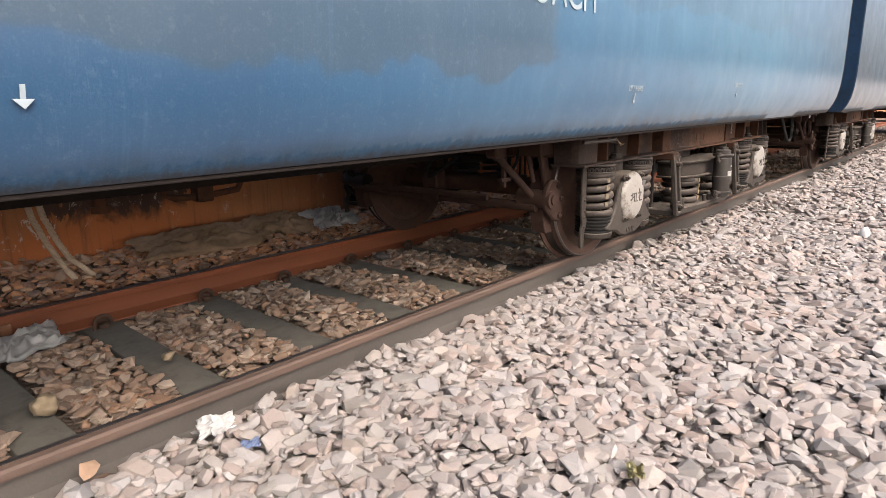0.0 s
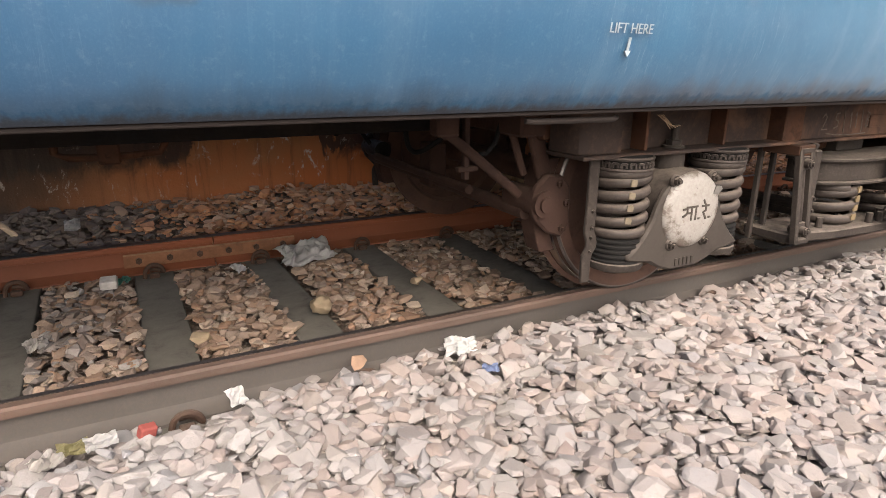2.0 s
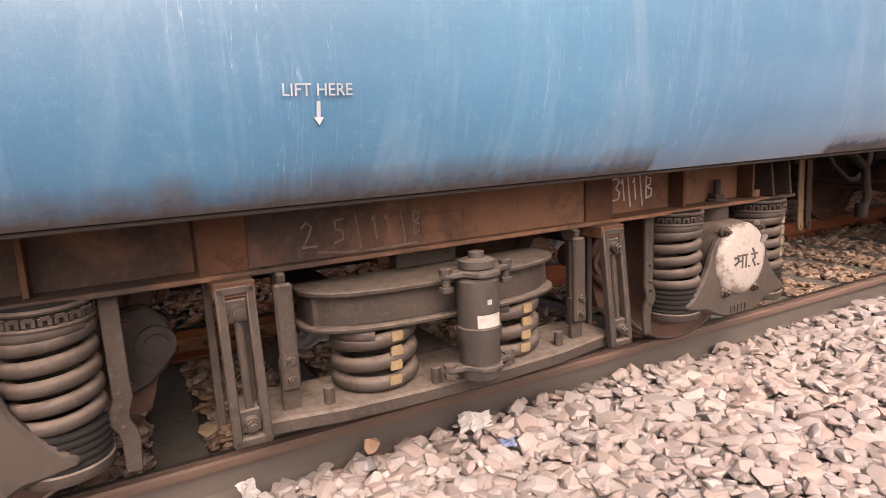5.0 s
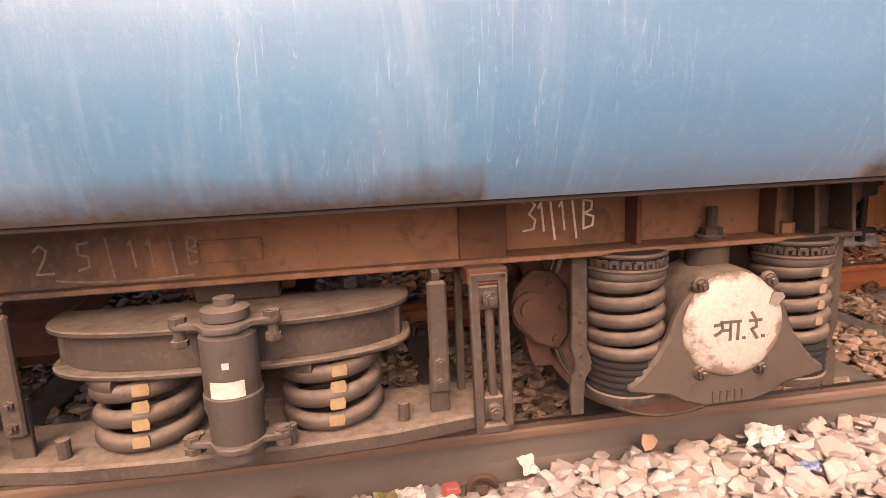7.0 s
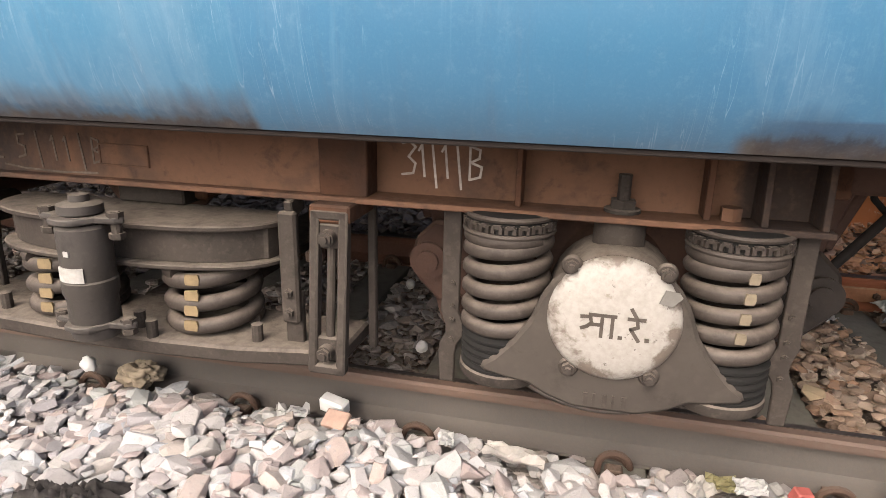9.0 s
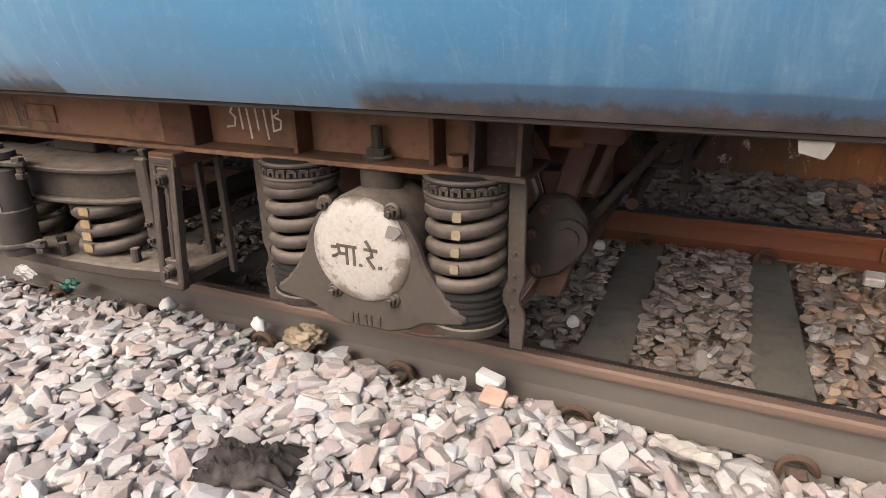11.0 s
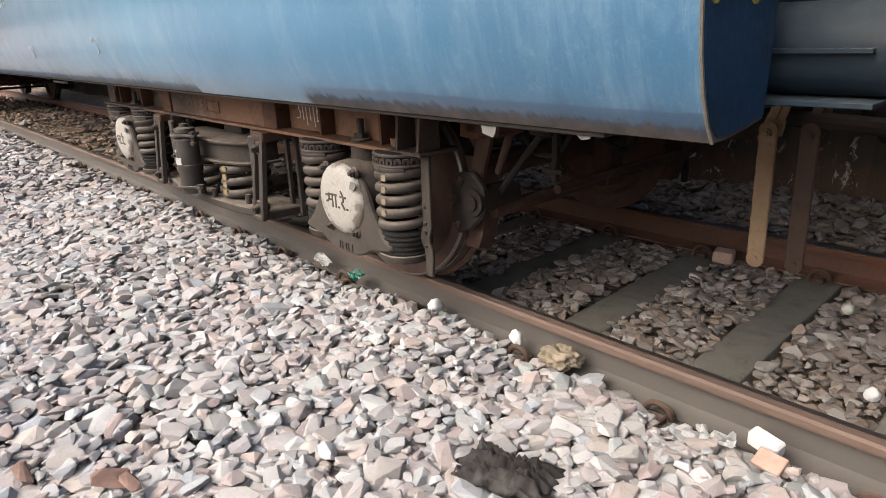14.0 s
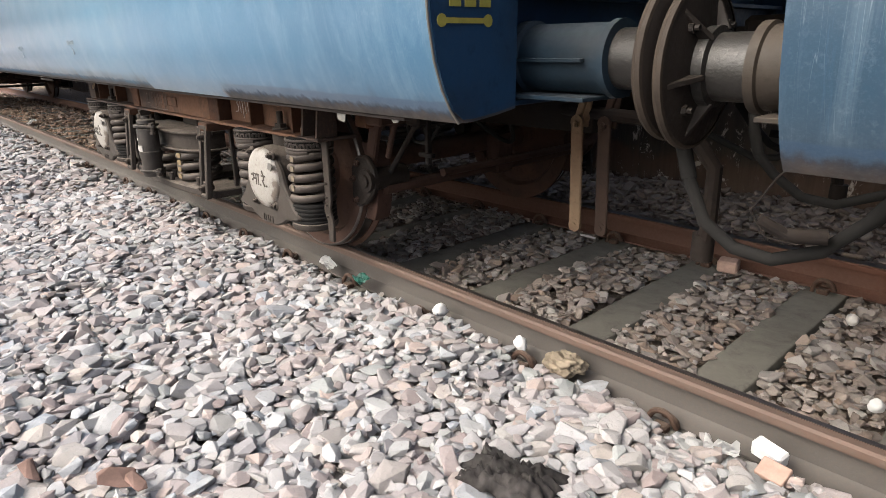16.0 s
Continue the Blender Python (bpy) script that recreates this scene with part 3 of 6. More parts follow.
def rail_clip(bm, y, side):
    """One bent spring clip that holds the rail's foot."""
    pts = [(-0.052, y + side * 0.128, -0.185), (-0.050, y + side * 0.122, -0.150)]
    pts += [(-0.048 * math.cos(u), y + side * 0.116, -0.148 + 0.046 * math.sin(u)) for u in [math.pi * q / 10 for q in range(1, 10)]]
    pts += [(0.050, y + side * 0.108, -0.150), (0.046, y + side * 0.092, -0.154), (0.030, y + side * 0.074, -0.148), (0.006, y + side * 0.066, -0.144), (-0.022, y + side * 0.064, -0.145)]
    sweep(bm, pts, 0.0115, 7)
    box(bm, -0.028, 0.028, min(y + side * 0.10, y + side * 0.145), max(y + side * 0.10, y + side * 0.145), -0.20, -0.148, 0.006)


def make_sleeper():
    sl = tagged(part("sleeper", lambda bm: prism(bm, [(-0.125, -0.36), (0.125, -0.36), (0.105, -0.180), (0.098, -0.174), (-0.098, -0.174), (-0.105, -0.180)], "y", -0.50, 2.25, 0.004),
                     concrete, None), "worn grey concrete sleeper bedded in ballast", "sleeper", "sleepers of the track", "structure")
    for y in (0.0, FAR):
        for side in (-1, 1):
            part("rail_clip", lambda bm: rail_clip(bm, y, side), clip_rust, sl, "rusty steel rail clip")
    return sl


SLEEPERS = [1.24 + 0.642 * k for k in range(-34, 32)]
first = make_sleeper()
first.matrix_local = pose(SLEEPERS[0], 0, 0)
for k, x in enumerate(SLEEPERS[1:]):
    copy_thing(first, pose(x + random.uniform(-0.012, 0.012), random.uniform(-0.015, 0.015), random.uniform(-0.003, 0.0), 0, 0, random.uniform(-0.9, 0.9)))


def height(x, y):
    """The ballast's surface."""
    wave = 0.012 * np.sin(1.7 * x + 2.1 * y) + 0.012 * np.sin(3.9 * x - 1.3 * y + 1.0) + 0.008 * np.sin(7.3 * x + 5.1 * y)
    shoulder = -0.148 + 0.05 * np.clip((-y - 0.10) / 0.22, 0, 1)
    shoulder = shoulder + 0.040 * np.clip((x - 0.15) / 0.5, 0, 1) * np.exp(-((y + 0.12) / 0.13) ** 2)
    inside = -0.178 + 0.02 * np.exp(-((y - 0.87) / 0.5) ** 2)
    beyond = -0.125 + 0.15 * np.clip((y - 1.85) / 0.8, 0, 1)
    return wave * np.where((y > 0) & (y < 1.75), 0.7, 1.0) + np.where(y < 0.0, shoulder, np.where(y < FAR, inside, beyond))


def make_bed_object(name, x0, x1, y0, y1, nx, ny, drop, material, label):
    xs, ys = np.linspace(x0, x1, nx), np.linspace(y0, y1, ny)
    X, Y = np.meshgrid(xs, ys, indexing="ij")
    V = np.stack([X, Y, height(X, Y) - drop], -1).reshape(-1, 3)
    i, j = np.meshgrid(np.arange(nx - 1), np.arange(ny - 1), indexing="ij")
    a = (i * ny + j).ravel()
    me = bpy.data.meshes.new(name)
    me.from_pydata(V.tolist(), [], np.stack([a, a + ny, a + ny + 1, a + 1], 1).tolist())
    me.materials.append(material)
    return tagged(new(name, me), label, "ground", kind="structure")


ground = tagged(placed("ground", mesh_of("ground", lambda bm: box(bm, -600, 600, -600, 600, -0.6, -0.36, 0), pale_bed)), "pale stony ground that reaches the horizon", "ground", kind="structure")
shoulder_bed = make_bed_object("ballast_bed", -60, 60, -9, -0.07, 420, 40, 0.035, pale_bed, "grey fines below the pale ballast shoulder")
track_bed = make_bed_object("track_bed", -60, 60, 0.0, 1.76, 420, 14, 0.05, brown_bed, "dark brown fines between the rails")
wall_bed = make_bed_object("verge_bed", -60, 60, 1.76, 2.8, 420, 8, 0.035, brown_bed, "dark brown fines at the foot of the wall")
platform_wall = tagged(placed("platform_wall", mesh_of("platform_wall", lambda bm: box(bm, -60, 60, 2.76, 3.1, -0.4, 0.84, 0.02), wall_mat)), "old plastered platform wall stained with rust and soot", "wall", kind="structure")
platform = tagged(placed("platform_floor", mesh_of("platform_floor", lambda bm: box(bm, -60, 60, 3.102, 12, -0.4, 0.82, 0.02), slab_mat)), "grey paved platform behind the wall", "platform", kind="structure")


def hull_shape(seed, points=13):
    """One crushed stone about 1 across: the hull of points strewn over a flattened ball."""
    rng = np.random.RandomState(seed)
    bm = bmesh.new()
    flat = rng.uniform(0.26, 0.54)
    long = rng.uniform(0.56, 0.92)
    for _ in range(points):
        v = rng.normal(size=3)
        v /= np.linalg.norm(v)
        v = np.sign(v) * np.abs(v) ** 0.70 * rng.uniform(0.84, 1.05)
        bm.verts.new((0.5 * v[0], 0.5 * long * v[1], 0.5 * flat * v[2]))
    out = bmesh.ops.convex_hull(bm, input=bm.verts)
    bmesh.ops.delete(bm, geom=list({g for g in out["geom_interior"] if isinstance(g, bmesh.types.BMVert)}), context='VERTS')
    bmesh.ops.triangulate(bm, faces=bm.faces)
    bm.verts.index_update()
    V = np.array([v.co[:] for v in bm.verts])
    F = np.array([[v.index for v in f.verts] for f in bm.faces])
    bm.free()
    return V, F


SHAPES = [hull_shape(s, 15) for s in range(60)]
FULL_SHAPES = [hull_shape(100 + s, 17) for s in range(70)]


def turns(rng, n, tilt):
    """n random rotations: any heading, a limited tilt."""
    h = rng.uniform(0, 2 * np.pi, n)
    a, b = rng.normal(0, tilt, n), rng.normal(0, tilt, n)
    ch, sh, ca, sa, cb, sb = np.cos(h), np.sin(h), np.cos(a), np.sin(a), np.cos(b), np.sin(b)
    o, i = np.zeros(n), np.ones(n)
    Rz = np.stack([ch, -sh, o, sh, ch, o, o, o, i], 1).reshape(-1, 3, 3)
    Rx = np.stack([i, o, o, o, ca, -sa, o, sa, ca], 1).reshape(-1, 3, 3)
    Ry = np.stack([cb, o, sb, o, i, o, -sb, o, cb], 1).reshape(-1, 3, 3)
    return Rz @ Rx @ Ry


def strew(name, seed, x0, x1, y0, y1, step, size, lifts, material, label, keep=None, singles=None, shapes=SHAPES):
    """Stones over a stretch of ground, on a shaken grid, one layer for each lift."""
    rng = np.random.RandomState(seed)
    P, S = [], []
    for lift, share in lifts:
        gx, gy = np.meshgrid(np.arange(x0, x1, step), np.arange(y0, y1, step), indexing="ij")
        p = np.stack([gx.ravel(), gy.ravel()], 1) + rng.uniform(-0.55, 0.55, (gx.size, 2)) * step
        p = p[rng.rand(len(p)) < share]
        s = size * np.clip(rng.lognormal(0, 0.40, len(p)), 0.42, 2.0)
        if keep is not None:
            ok = keep(p[:, 0], p[:, 1], s)
            p, s = p[ok], s[ok]
        P.append(np.c_[p, height(p[:, 0], p[:, 1]) + lift + 0.006 * rng.normal(size=len(p)) - 0.12 * (s - size)])
        S.append(s)
    P, S = np.concatenate(P), np.concatenate(S)
    kind = rng.randint(0, len(shapes), len(P))
    R = turns(rng, len(P), 0.24)
    alone = np.zeros(len(P), bool)
    if singles:
        a, b, c, d = singles
        inside = np.where((P[:, 0] > a) & (P[:, 0] < b) & (P[:, 1] > c) & (P[:, 1] < d))[0]
        alone[inside[-300:]] = True
    VV, FF, base = [], [], 0
    for k, (V, F) in enumerate(shapes):
        idx = np.where((kind == k) & ~alone)[0]
        if not len(idx):
            continue
        pts = np.einsum("nij,vj->nvi", R[idx], V) * S[idx][:, None, None] + P[idx][:, None, :]
        VV.append(pts.reshape(-1, 3))
        FF.append((F[None] + (np.arange(len(idx)) * len(V))[:, None, None]).reshape(-1, 3) + base)
        base += len(idx) * len(V)
    VV, FF = np.concatenate(VV).astype(np.float32), np.concatenate(FF).astype(np.int32)
    me = bpy.data.meshes.new(name)
    me.vertices.add(len(VV))
    me.vertices.foreach_set("co", VV.ravel())
    me.loops.add(FF.size)
    me.loops.foreach_set("vertex_index", FF.ravel())
    me.polygons.add(len(FF))
    me.polygons.foreach_set("loop_start", np.arange(0, FF.size, 3, dtype=np.int32))
    me.polygons.foreach_set("loop_total", np.full(len(FF), 3, dtype=np.int32))
    me.update()
    me.validate()
    me.shade_flat()
    me.materials.append(material)
    ob = tagged(new(name, me), label, "ballast", kind="stuff")
    return ob, [(kind[i], P[i], R[i], S[i]) for i in np.where(alone)[0]]


def off_sleepers(x, y, s):
    """Clear of the sleepers' tops and of the rails."""
    k = (x - 1.24) / 0.642
    free = np.abs(k - np.round(k)) * 0.642 > 0.105 + 0.12 * s
    return free & (y > 0.06 + 0.2 * s) & (y < FAR - 0.06 - 0.2 * s)


# where litter lies on the shoulder: no loose stone stands in it
LITTER = [(0.985, -0.165, 0.05), (1.015, -0.355, 0.035), (0.112, -0.115, 0.04), (-0.179, -0.205, 0.035), (-0.308, -0.195, 0.045), (-0.385, -0.19, 0.04), (-0.45, -0.24, 0.04),
          (-2.405, -0.11, 0.065), (-1.628, -0.108, 0.05), (-1.586, -0.195, 0.04), (-1.745, -0.185, 0.045), (-2.64, -0.10, 0.035), (-3.13, -0.112, 0.035), (-3.745, -0.125, 0.05),
          (-4.09, -0.118, 0.07), (-2.095, -0.795, 0.09), (0.57, -0.105, 0.045), (-0.985, -0.235, 0.06), (-1.206, -0.215, 0.03)]


def off_clips(x, y, s):
    k = (x - 1.24) / 0.642
    for a, b, d in LITTER:
        hit = (x - a) ** 2 + (y - b - 0.01) ** 2 < (d + 0.15 * s) ** 2
        y = np.where(hit, 1.0, y)
    return (y < -0.080 - 0.22 * s) & ~((np.abs(k - np.round(k)) * 0.642 < 0.085) & (y > -0.185) & (x < 0.3))


def share(x, y):
    """A fixed number from 0 to 1 for each place."""
    v = np.sin(x * 127.1 + y * 311.7) * 43758.5
    return v - np.floor(v)


def warm(x, y, k=0.0):
    """Whether the stone here belongs to the warmer, lighter stretch."""
    return share(x, y) < np.clip((x + 0.75 - k) / 0.7, 0, 1)


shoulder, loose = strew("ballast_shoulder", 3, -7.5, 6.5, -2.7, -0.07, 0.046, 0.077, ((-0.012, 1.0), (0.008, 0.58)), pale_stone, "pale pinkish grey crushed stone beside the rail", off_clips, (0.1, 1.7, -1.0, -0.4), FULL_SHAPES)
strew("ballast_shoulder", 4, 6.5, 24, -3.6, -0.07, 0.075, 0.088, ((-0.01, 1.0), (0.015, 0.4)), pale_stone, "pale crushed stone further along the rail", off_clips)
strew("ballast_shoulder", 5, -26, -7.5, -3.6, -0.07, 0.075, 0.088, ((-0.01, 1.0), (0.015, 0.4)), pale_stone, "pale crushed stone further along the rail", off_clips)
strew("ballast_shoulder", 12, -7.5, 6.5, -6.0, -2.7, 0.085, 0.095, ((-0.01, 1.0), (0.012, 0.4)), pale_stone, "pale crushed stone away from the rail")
track_warm, warm_loose = strew("track_ballast", 6, -0.75, 9, 0.06, 1.70, 0.045, 0.061, ((-0.010, 1.0), (0.008, 0.5)), brown_stone, "brown dusty crushed stone between the sleepers", lambda x, y, s: off_sleepers(x, y, s) & warm(x, y), (-0.1, 1.3, 0.08, 0.9))
track_dusky, dusky_loose = strew("track_ballast", 13, -9, -0.05, 0.06, 1.70, 0.045, 0.061, ((-0.010, 1.0), (0.008, 0.5)), dusky_stone, "grey-brown dusty crushed stone between the sleepers", lambda x, y, s: off_sleepers(x, y, s) & ~warm(x, y), (-2.5, -0.9, 0.08, 0.9))
strew("track_ballast", 7, -30, -9, 0.06, 1.70, 0.075, 0.08, ((-0.005, 1.0),), brown_stone, "brown crushed stone further along the track", off_sleepers)
strew("track_ballast", 8, 9, 26, 0.06, 1.70, 0.075, 0.08, ((-0.005, 1.0),), brown_stone, "brown crushed stone further along the track", off_sleepers)
strew("verge_ballast", 10, -9, 0.25, 1.84, 2.78, 0.05, 0.068, ((-0.008, 1.0), (0.014, 0.45)), dim_verge_stone, "grey-brown crushed stone at the foot of the wall, darkened as in shade", lambda x, y, s: ~warm(x, y, 0.3))
strew("verge_ballast", 9, -0.45, 10, 1.84, 2.78, 0.05, 0.068, ((-0.008, 1.0), (0.014, 0.45)), rust_stone, "rust-coloured crushed stone at the foot of the wall", lambda x, y, s: warm(x, y, 0.3))


# ---- the coach and its bogies, in the coach's own space: the first axle at x = 0, rail top at z = 0 ----
WHEELBASE, MID, AXLE_Z, R_WHEEL = 2.896, 1.448, 0.4575, 0.4575
END = 4.62            # the coach's end
HALF = 1.448 - 7.3915 # the coach's middle
STRAP_Y = -0.282
LEAN = 0.11           # how far the swing links lean in, over their height
SPRING_Y = -0.278     # the axle springs' middle
MESH = {}


def cached(name, build, material, angle=35):
    if name not in MESH:
        MESH[name] = mesh_of(name, build, material, angle)
    return MESH[name]


def coil(bm, r, wire, z0, z1, n, seg=12, per=26):
    pts = []
    total = int(n * per)
    for k in range(total + 1):
        u = k / total
        a = 2 * math.pi * n * u
        dead = 0.75 / n
        g = min(max((u - dead) / (1 - 2 * dead), 0), 1)
        z = z0 + wire + (z1 - z0 - 2 * wire) * (0.03 * min(u / dead, 1) + 0.94 * g + 0.03 * max((u - 1 + dead) / dead, 0))
        pts.append((r * math.cos(a), r * math.sin(a), z))
    sweep(bm, pts, wire, seg)


def build_side_frame(bm):
    """One side of the bogie frame: web, flanges, boxed middle and boxed ends with rounded corners."""
    last = WHEELBASE + 0.475
    box(bm, -0.50, last - 0.02, -0.235, -0.215, 0.69, 0.875, 0.003)
    box(bm, -0.55, last, -0.345, -0.11, 0.686, 0.702, 0.003)
    box(bm, -0.55, last, -0.325, -0.12, 0.865, 0.882, 0.003)
    box(bm, 0.70, 2 * MID - 0.70, -0.305, -0.13, 0.690, 0.866, 0.004)
    x0, x1 = -0.55, -0.335
    prism(bm, [(x1, -0.315), (x0 + 0.05, -0.315), (x0 + 0.015, -0.295), (x0, -0.25), (x0, -0.13), (x1, -0.13)], "z", 0.703, 0.866, 0.003)
    for x in (0.320, 0.450):
        prism(bm, [(-0.338, 0.703), (-0.320, 0.866), (-0.235, 0.866), (-0.235, 0.703)], "x", WHEELBASE + x - 0.008, WHEELBASE + x + 0.008, 0.002)
    rod(bm, (WHEELBASE + 0.255, -0.28, 0.703), (WHEELBASE + 0.255, -0.28, 0.735), 0.026, 6)


def build_chalk(text_lines, x, z, scale):
    def build(bm):
        strokes(bm, text_lines, lambda u, v: (x + u * scale, 0, z + v * scale), 0.0062, 0.002)
    return build


THREE = [[(0, 1), (0.25, 1.05), (0.42, 0.9), (0.2, 0.6), (0.42, 0.4), (0.35, 0.1), (0, 0.05)]]
ONE = [[(-0.10, 0.80), (0.0, 0.98), (0.09, 0.02)]]
SLASH = [[(-0.05, 1.12), (0.11, -0.30)]]
BEE = [[(0, 1), (0, 0)], [(0, 1), (0.3, 0.9), (0.28, 0.65), (0.02, 0.52), (0.36, 0.4), (0.32, 0.1), (0, 0)]]
TWO = [[(0, 0.8), (0.2, 1), (0.4, 0.8), (0.3, 0.5), (0, 0), (0.55, 0.0)]]
FIVE = [[(0.4, 1), (0.05, 0.95), (0.05, 0.6), (0.35, 0.5), (0.35, 0.15), (0, 0.05)]]


DEVANAGARI = [[(-0.088, 0.022), (-0.064, 0.024), (-0.060, 0.006), (-0.072, -0.006), (-0.086, -0.012)], [(-0.062, 0.002), (-0.032, 0.002)], [(-0.066, 0.030), (0.004, 0.030)],
              [(-0.032, 0.030), (-0.032, -0.032)], [(-0.004, 0.030), (-0.004, -0.032)], [(0.017, -0.03), (0.022, -0.03)], [(0.038, 0.028), (0.080, 0.028)],
              [(0.060, 0.028), (0.064, 0.006), (0.046, -0.002), (0.068, -0.034)], [(0.060, 0.030), (0.044, 0.056)], [(0.088, -0.03), (0.093, -0.03)]]


def add_axle_box(coach, m, near, outer):
    """Axle box with round cover, two coil springs, guide, safety straps; axle at x = 0, the bogie's end towards outer."""
    def casting(bm):
        lathe(bm, [(0.170, 0.0), (0.170, -0.18), (0.164, -0.212)], (0, -0.18, AXLE_Z), "y", 36)
    axle_box = placed("axle_box", cached("axle_box", casting, gear_grey), coach, m, "dusty cast axle box")

    def wings(bm):
        wing = [(-0.085, 0.602), (-0.150, 0.550), (-0.180, 0.500), (-0.205, 0.43), (-0.245, 0.37), (-0.292, 0.318), (-0.330, 0.290), (-0.326, 0.270), (-0.262, 0.258), (-0.20, 0.250), (-0.15, 0.222), (-0.08, 0.200)]
        prism(bm, wing + [(-x, z) for x, z in wing[::-1]], "y", -0.402, -0.366, 0.010)
    placed("front_plate", cached("front_plate", wings, plate_grey), axle_box, None, "dusty winged casting behind the cover")
    placed("top_lug", cached("top_lug", lambda bm: prism(bm, [(-0.14, 0.54), (0.14, 0.54), (0.085, 0.606), (-0.085, 0.606)], "y", -0.345, -0.17, 0.012), gear_grey), axle_box)
    for x in (-0.284, 0.284):
        placed("spring_cup", cached("spring_cup_%d" % (x > 0), lambda bm: lathe(bm, [(0.10, 0.214), (0.115, 0.220), (0.121, 0.232), (0.121, 0.250), (0.112, 0.258)], (x, SPRING_Y, 0), "z", 28), gear_grey), axle_box, None, "cast cup under the spring")

    def cover(bm):
        lathe(bm, [(0.163, -0.385), (0.163, -0.400), (0.158, -0.411), (0.148, -0.419), (0.125, -0.427), (0.09, -0.4325), (0.05, -0.4345), (0.001, -0.435)], (0, 0, AXLE_Z), "y", 48)
    placed("cover", cached("cover", cover, cream), axle_box, None, "round cream-painted cover, chipped at the rim")
    placed("lettering", cached("cover_lettering", lambda bm: strokes(bm, DEVANAGARI, lambda u, v: (u * 0.88, -0.433, AXLE_Z - 0.005 + v * 0.88), 0.0085, 0.008), letter_dark), axle_box, None, "dark raised Devanagari letters")
    for k, a in enumerate((50, 130, 235, 305)):
        def lug(bm):
            x, z = 0.172 * math.cos(radians(a)), AXLE_Z + 0.172 * math.sin(radians(a))
            hexbolt(bm, (x, -0.408, z), (0, -1, 0), 0.017, 0.016)
            lathe(bm, [(0.026, -0.395), (0.026, -0.404), (0.021, -0.410)], (x, 0, z), "y", 14)
        placed("cover_bolt", cached("cover_bolt_%d" % k, lug, gear_grey), axle_box, None, "bolt on its ear")

    def cast_marks(bm):
        for k, w in enumerate((0.012, 0.007, 0.012, 0.006, 0.012)):
            box(bm, -0.055 + 0.024 * k, -0.055 + 0.024 * k + w, -0.406, -0.401, 0.215, 0.25, 0)
    placed("cast_marks", cached("cast_marks", cast_marks, gear_grey), axle_box, None, "worn unreadable cast marks")
    if near:
        placed("paper_tab", cached("paper_tab", lambda bm: prism(bm, [(0.098, 0.522), (0.128, 0.516), (0.150, 0.540), (0.142, 0.552), (0.110, 0.556)], "y", -0.4300, -0.4260), tag_plastic), axle_box, None, "torn pale scrap stuck to the cover")
    for x in (-0.284, 0.284):
        s = placed("coil_spring", cached("axle_spring", lambda bm: coil(bm, 0.1015, 0.0210, 0.352, 0.648, 5.9), spring_grey, 60), coach, m @ pose(x, SPRING_Y, 0), "dusty steel coil spring")

        def cap(bm):
            lathe(bm, [(0.104, 0.634), (0.114, 0.637), (0.114, 0.690), (0.10, 0.694)], (0, 0, 0), "z", 36)
        placed("spring_cap", cached("spring_cap", cap, rubber), s, None, "dark cap on top of the spring")
        for z in (0.640, 0.684):
            placed("cap_ring", cached("cap_ring_%.2f" % z, lambda bm: lathe(bm, [(0.108, z - 0.006), (0.122, z - 0.006), (0.125, z), (0.122, z + 0.006), (0.108, z + 0.006)], (0, 0, 0), "z", 36, False), spring_grey), s)

        def teeth(bm):
            for k in range(22):
                u = 2 * math.pi * k / 22
                c, d = math.cos(u), math.sin(u)
                a, b = u - 0.085, u + 0.085
                for v0, v1, z0, z1 in ((a, a, 0.650, 0.667), (b, b, 0.650, 0.667), (a, b, 0.667, 0.667)):
                    bar(bm, (0.119 * math.cos(v0), 0.119 * math.sin(v0), z0), (0.119 * math.cos(v1), 0.119 * math.sin(v1), z1 + (0.001 if v0 == v1 else 0)), 0.009, 0.010, (c, d, 0), 0)
        placed("toothed_ring", cached("toothed_ring", teeth, spring_grey), s, None, "ring of small steel teeth under the cap")

        def seat(bm):
            outline = [(0.100, 0.246)]
            for k in range(5):
                outline += [(0.110, 0.250 + 0.0215 * k), (0.117, 0.256 + 0.0215 * k), (0.118, 0.263 + 0.0215 * k), (0.111, 0.2685 + 0.0215 * k)]
            lathe(bm, outline + [(0.09, 0.360)], (0, 0, 0), "z", 36)
        placed("spring_seat", cached("spring_seat", seat, rubber), s, None, "black ribbed rubber seat")
        if near and x * near > 0:
            for k in range(4):
                def dab(bm):
                    zc = 0.442 + k * 0.0505
                    prism(bm, [(-0.012, zc - 0.013), (0.010, zc - 0.014), (0.013, zc - 0.002), (0.011, zc + 0.013), (-0.010, zc + 0.014), (-0.013, zc + 0.001)], "y", -0.1240, -0.117, 0)
                placed("paint_mark", cached("spring_mark_%d" % k, dab, pale_mark), s, pose(0, 0, 0, 0, 0, (-24 if x < 0 else 5) + 1.5 * k), "faded yellow paint dab")

    def guide(bm):
        rod(bm, (0, -0.255, 0.58), (0, -0.255, 0.699), 0.066, 24)
        lathe(bm, [(0.076, 0.684), (0.078, 0.694), (0.07, 0.700)], (0, -0.255, 0), "z", 24)
        rod(bm, (0, -0.275, 0.706), (0, -0.275, 0.735), 0.034, 6)
        rod(bm, (0, -0.275, 0.735), (0, -0.275, 0.80), 0.017, 10)
        lathe(bm, [(0.046, 0.704), (0.046, 0.712), (0.04, 0.714)], (0, -0.275, 0), "z", 20)
    placed("guide", cached("guide", guide, gear_grey), coach, m, "guide cylinder with its top nut")
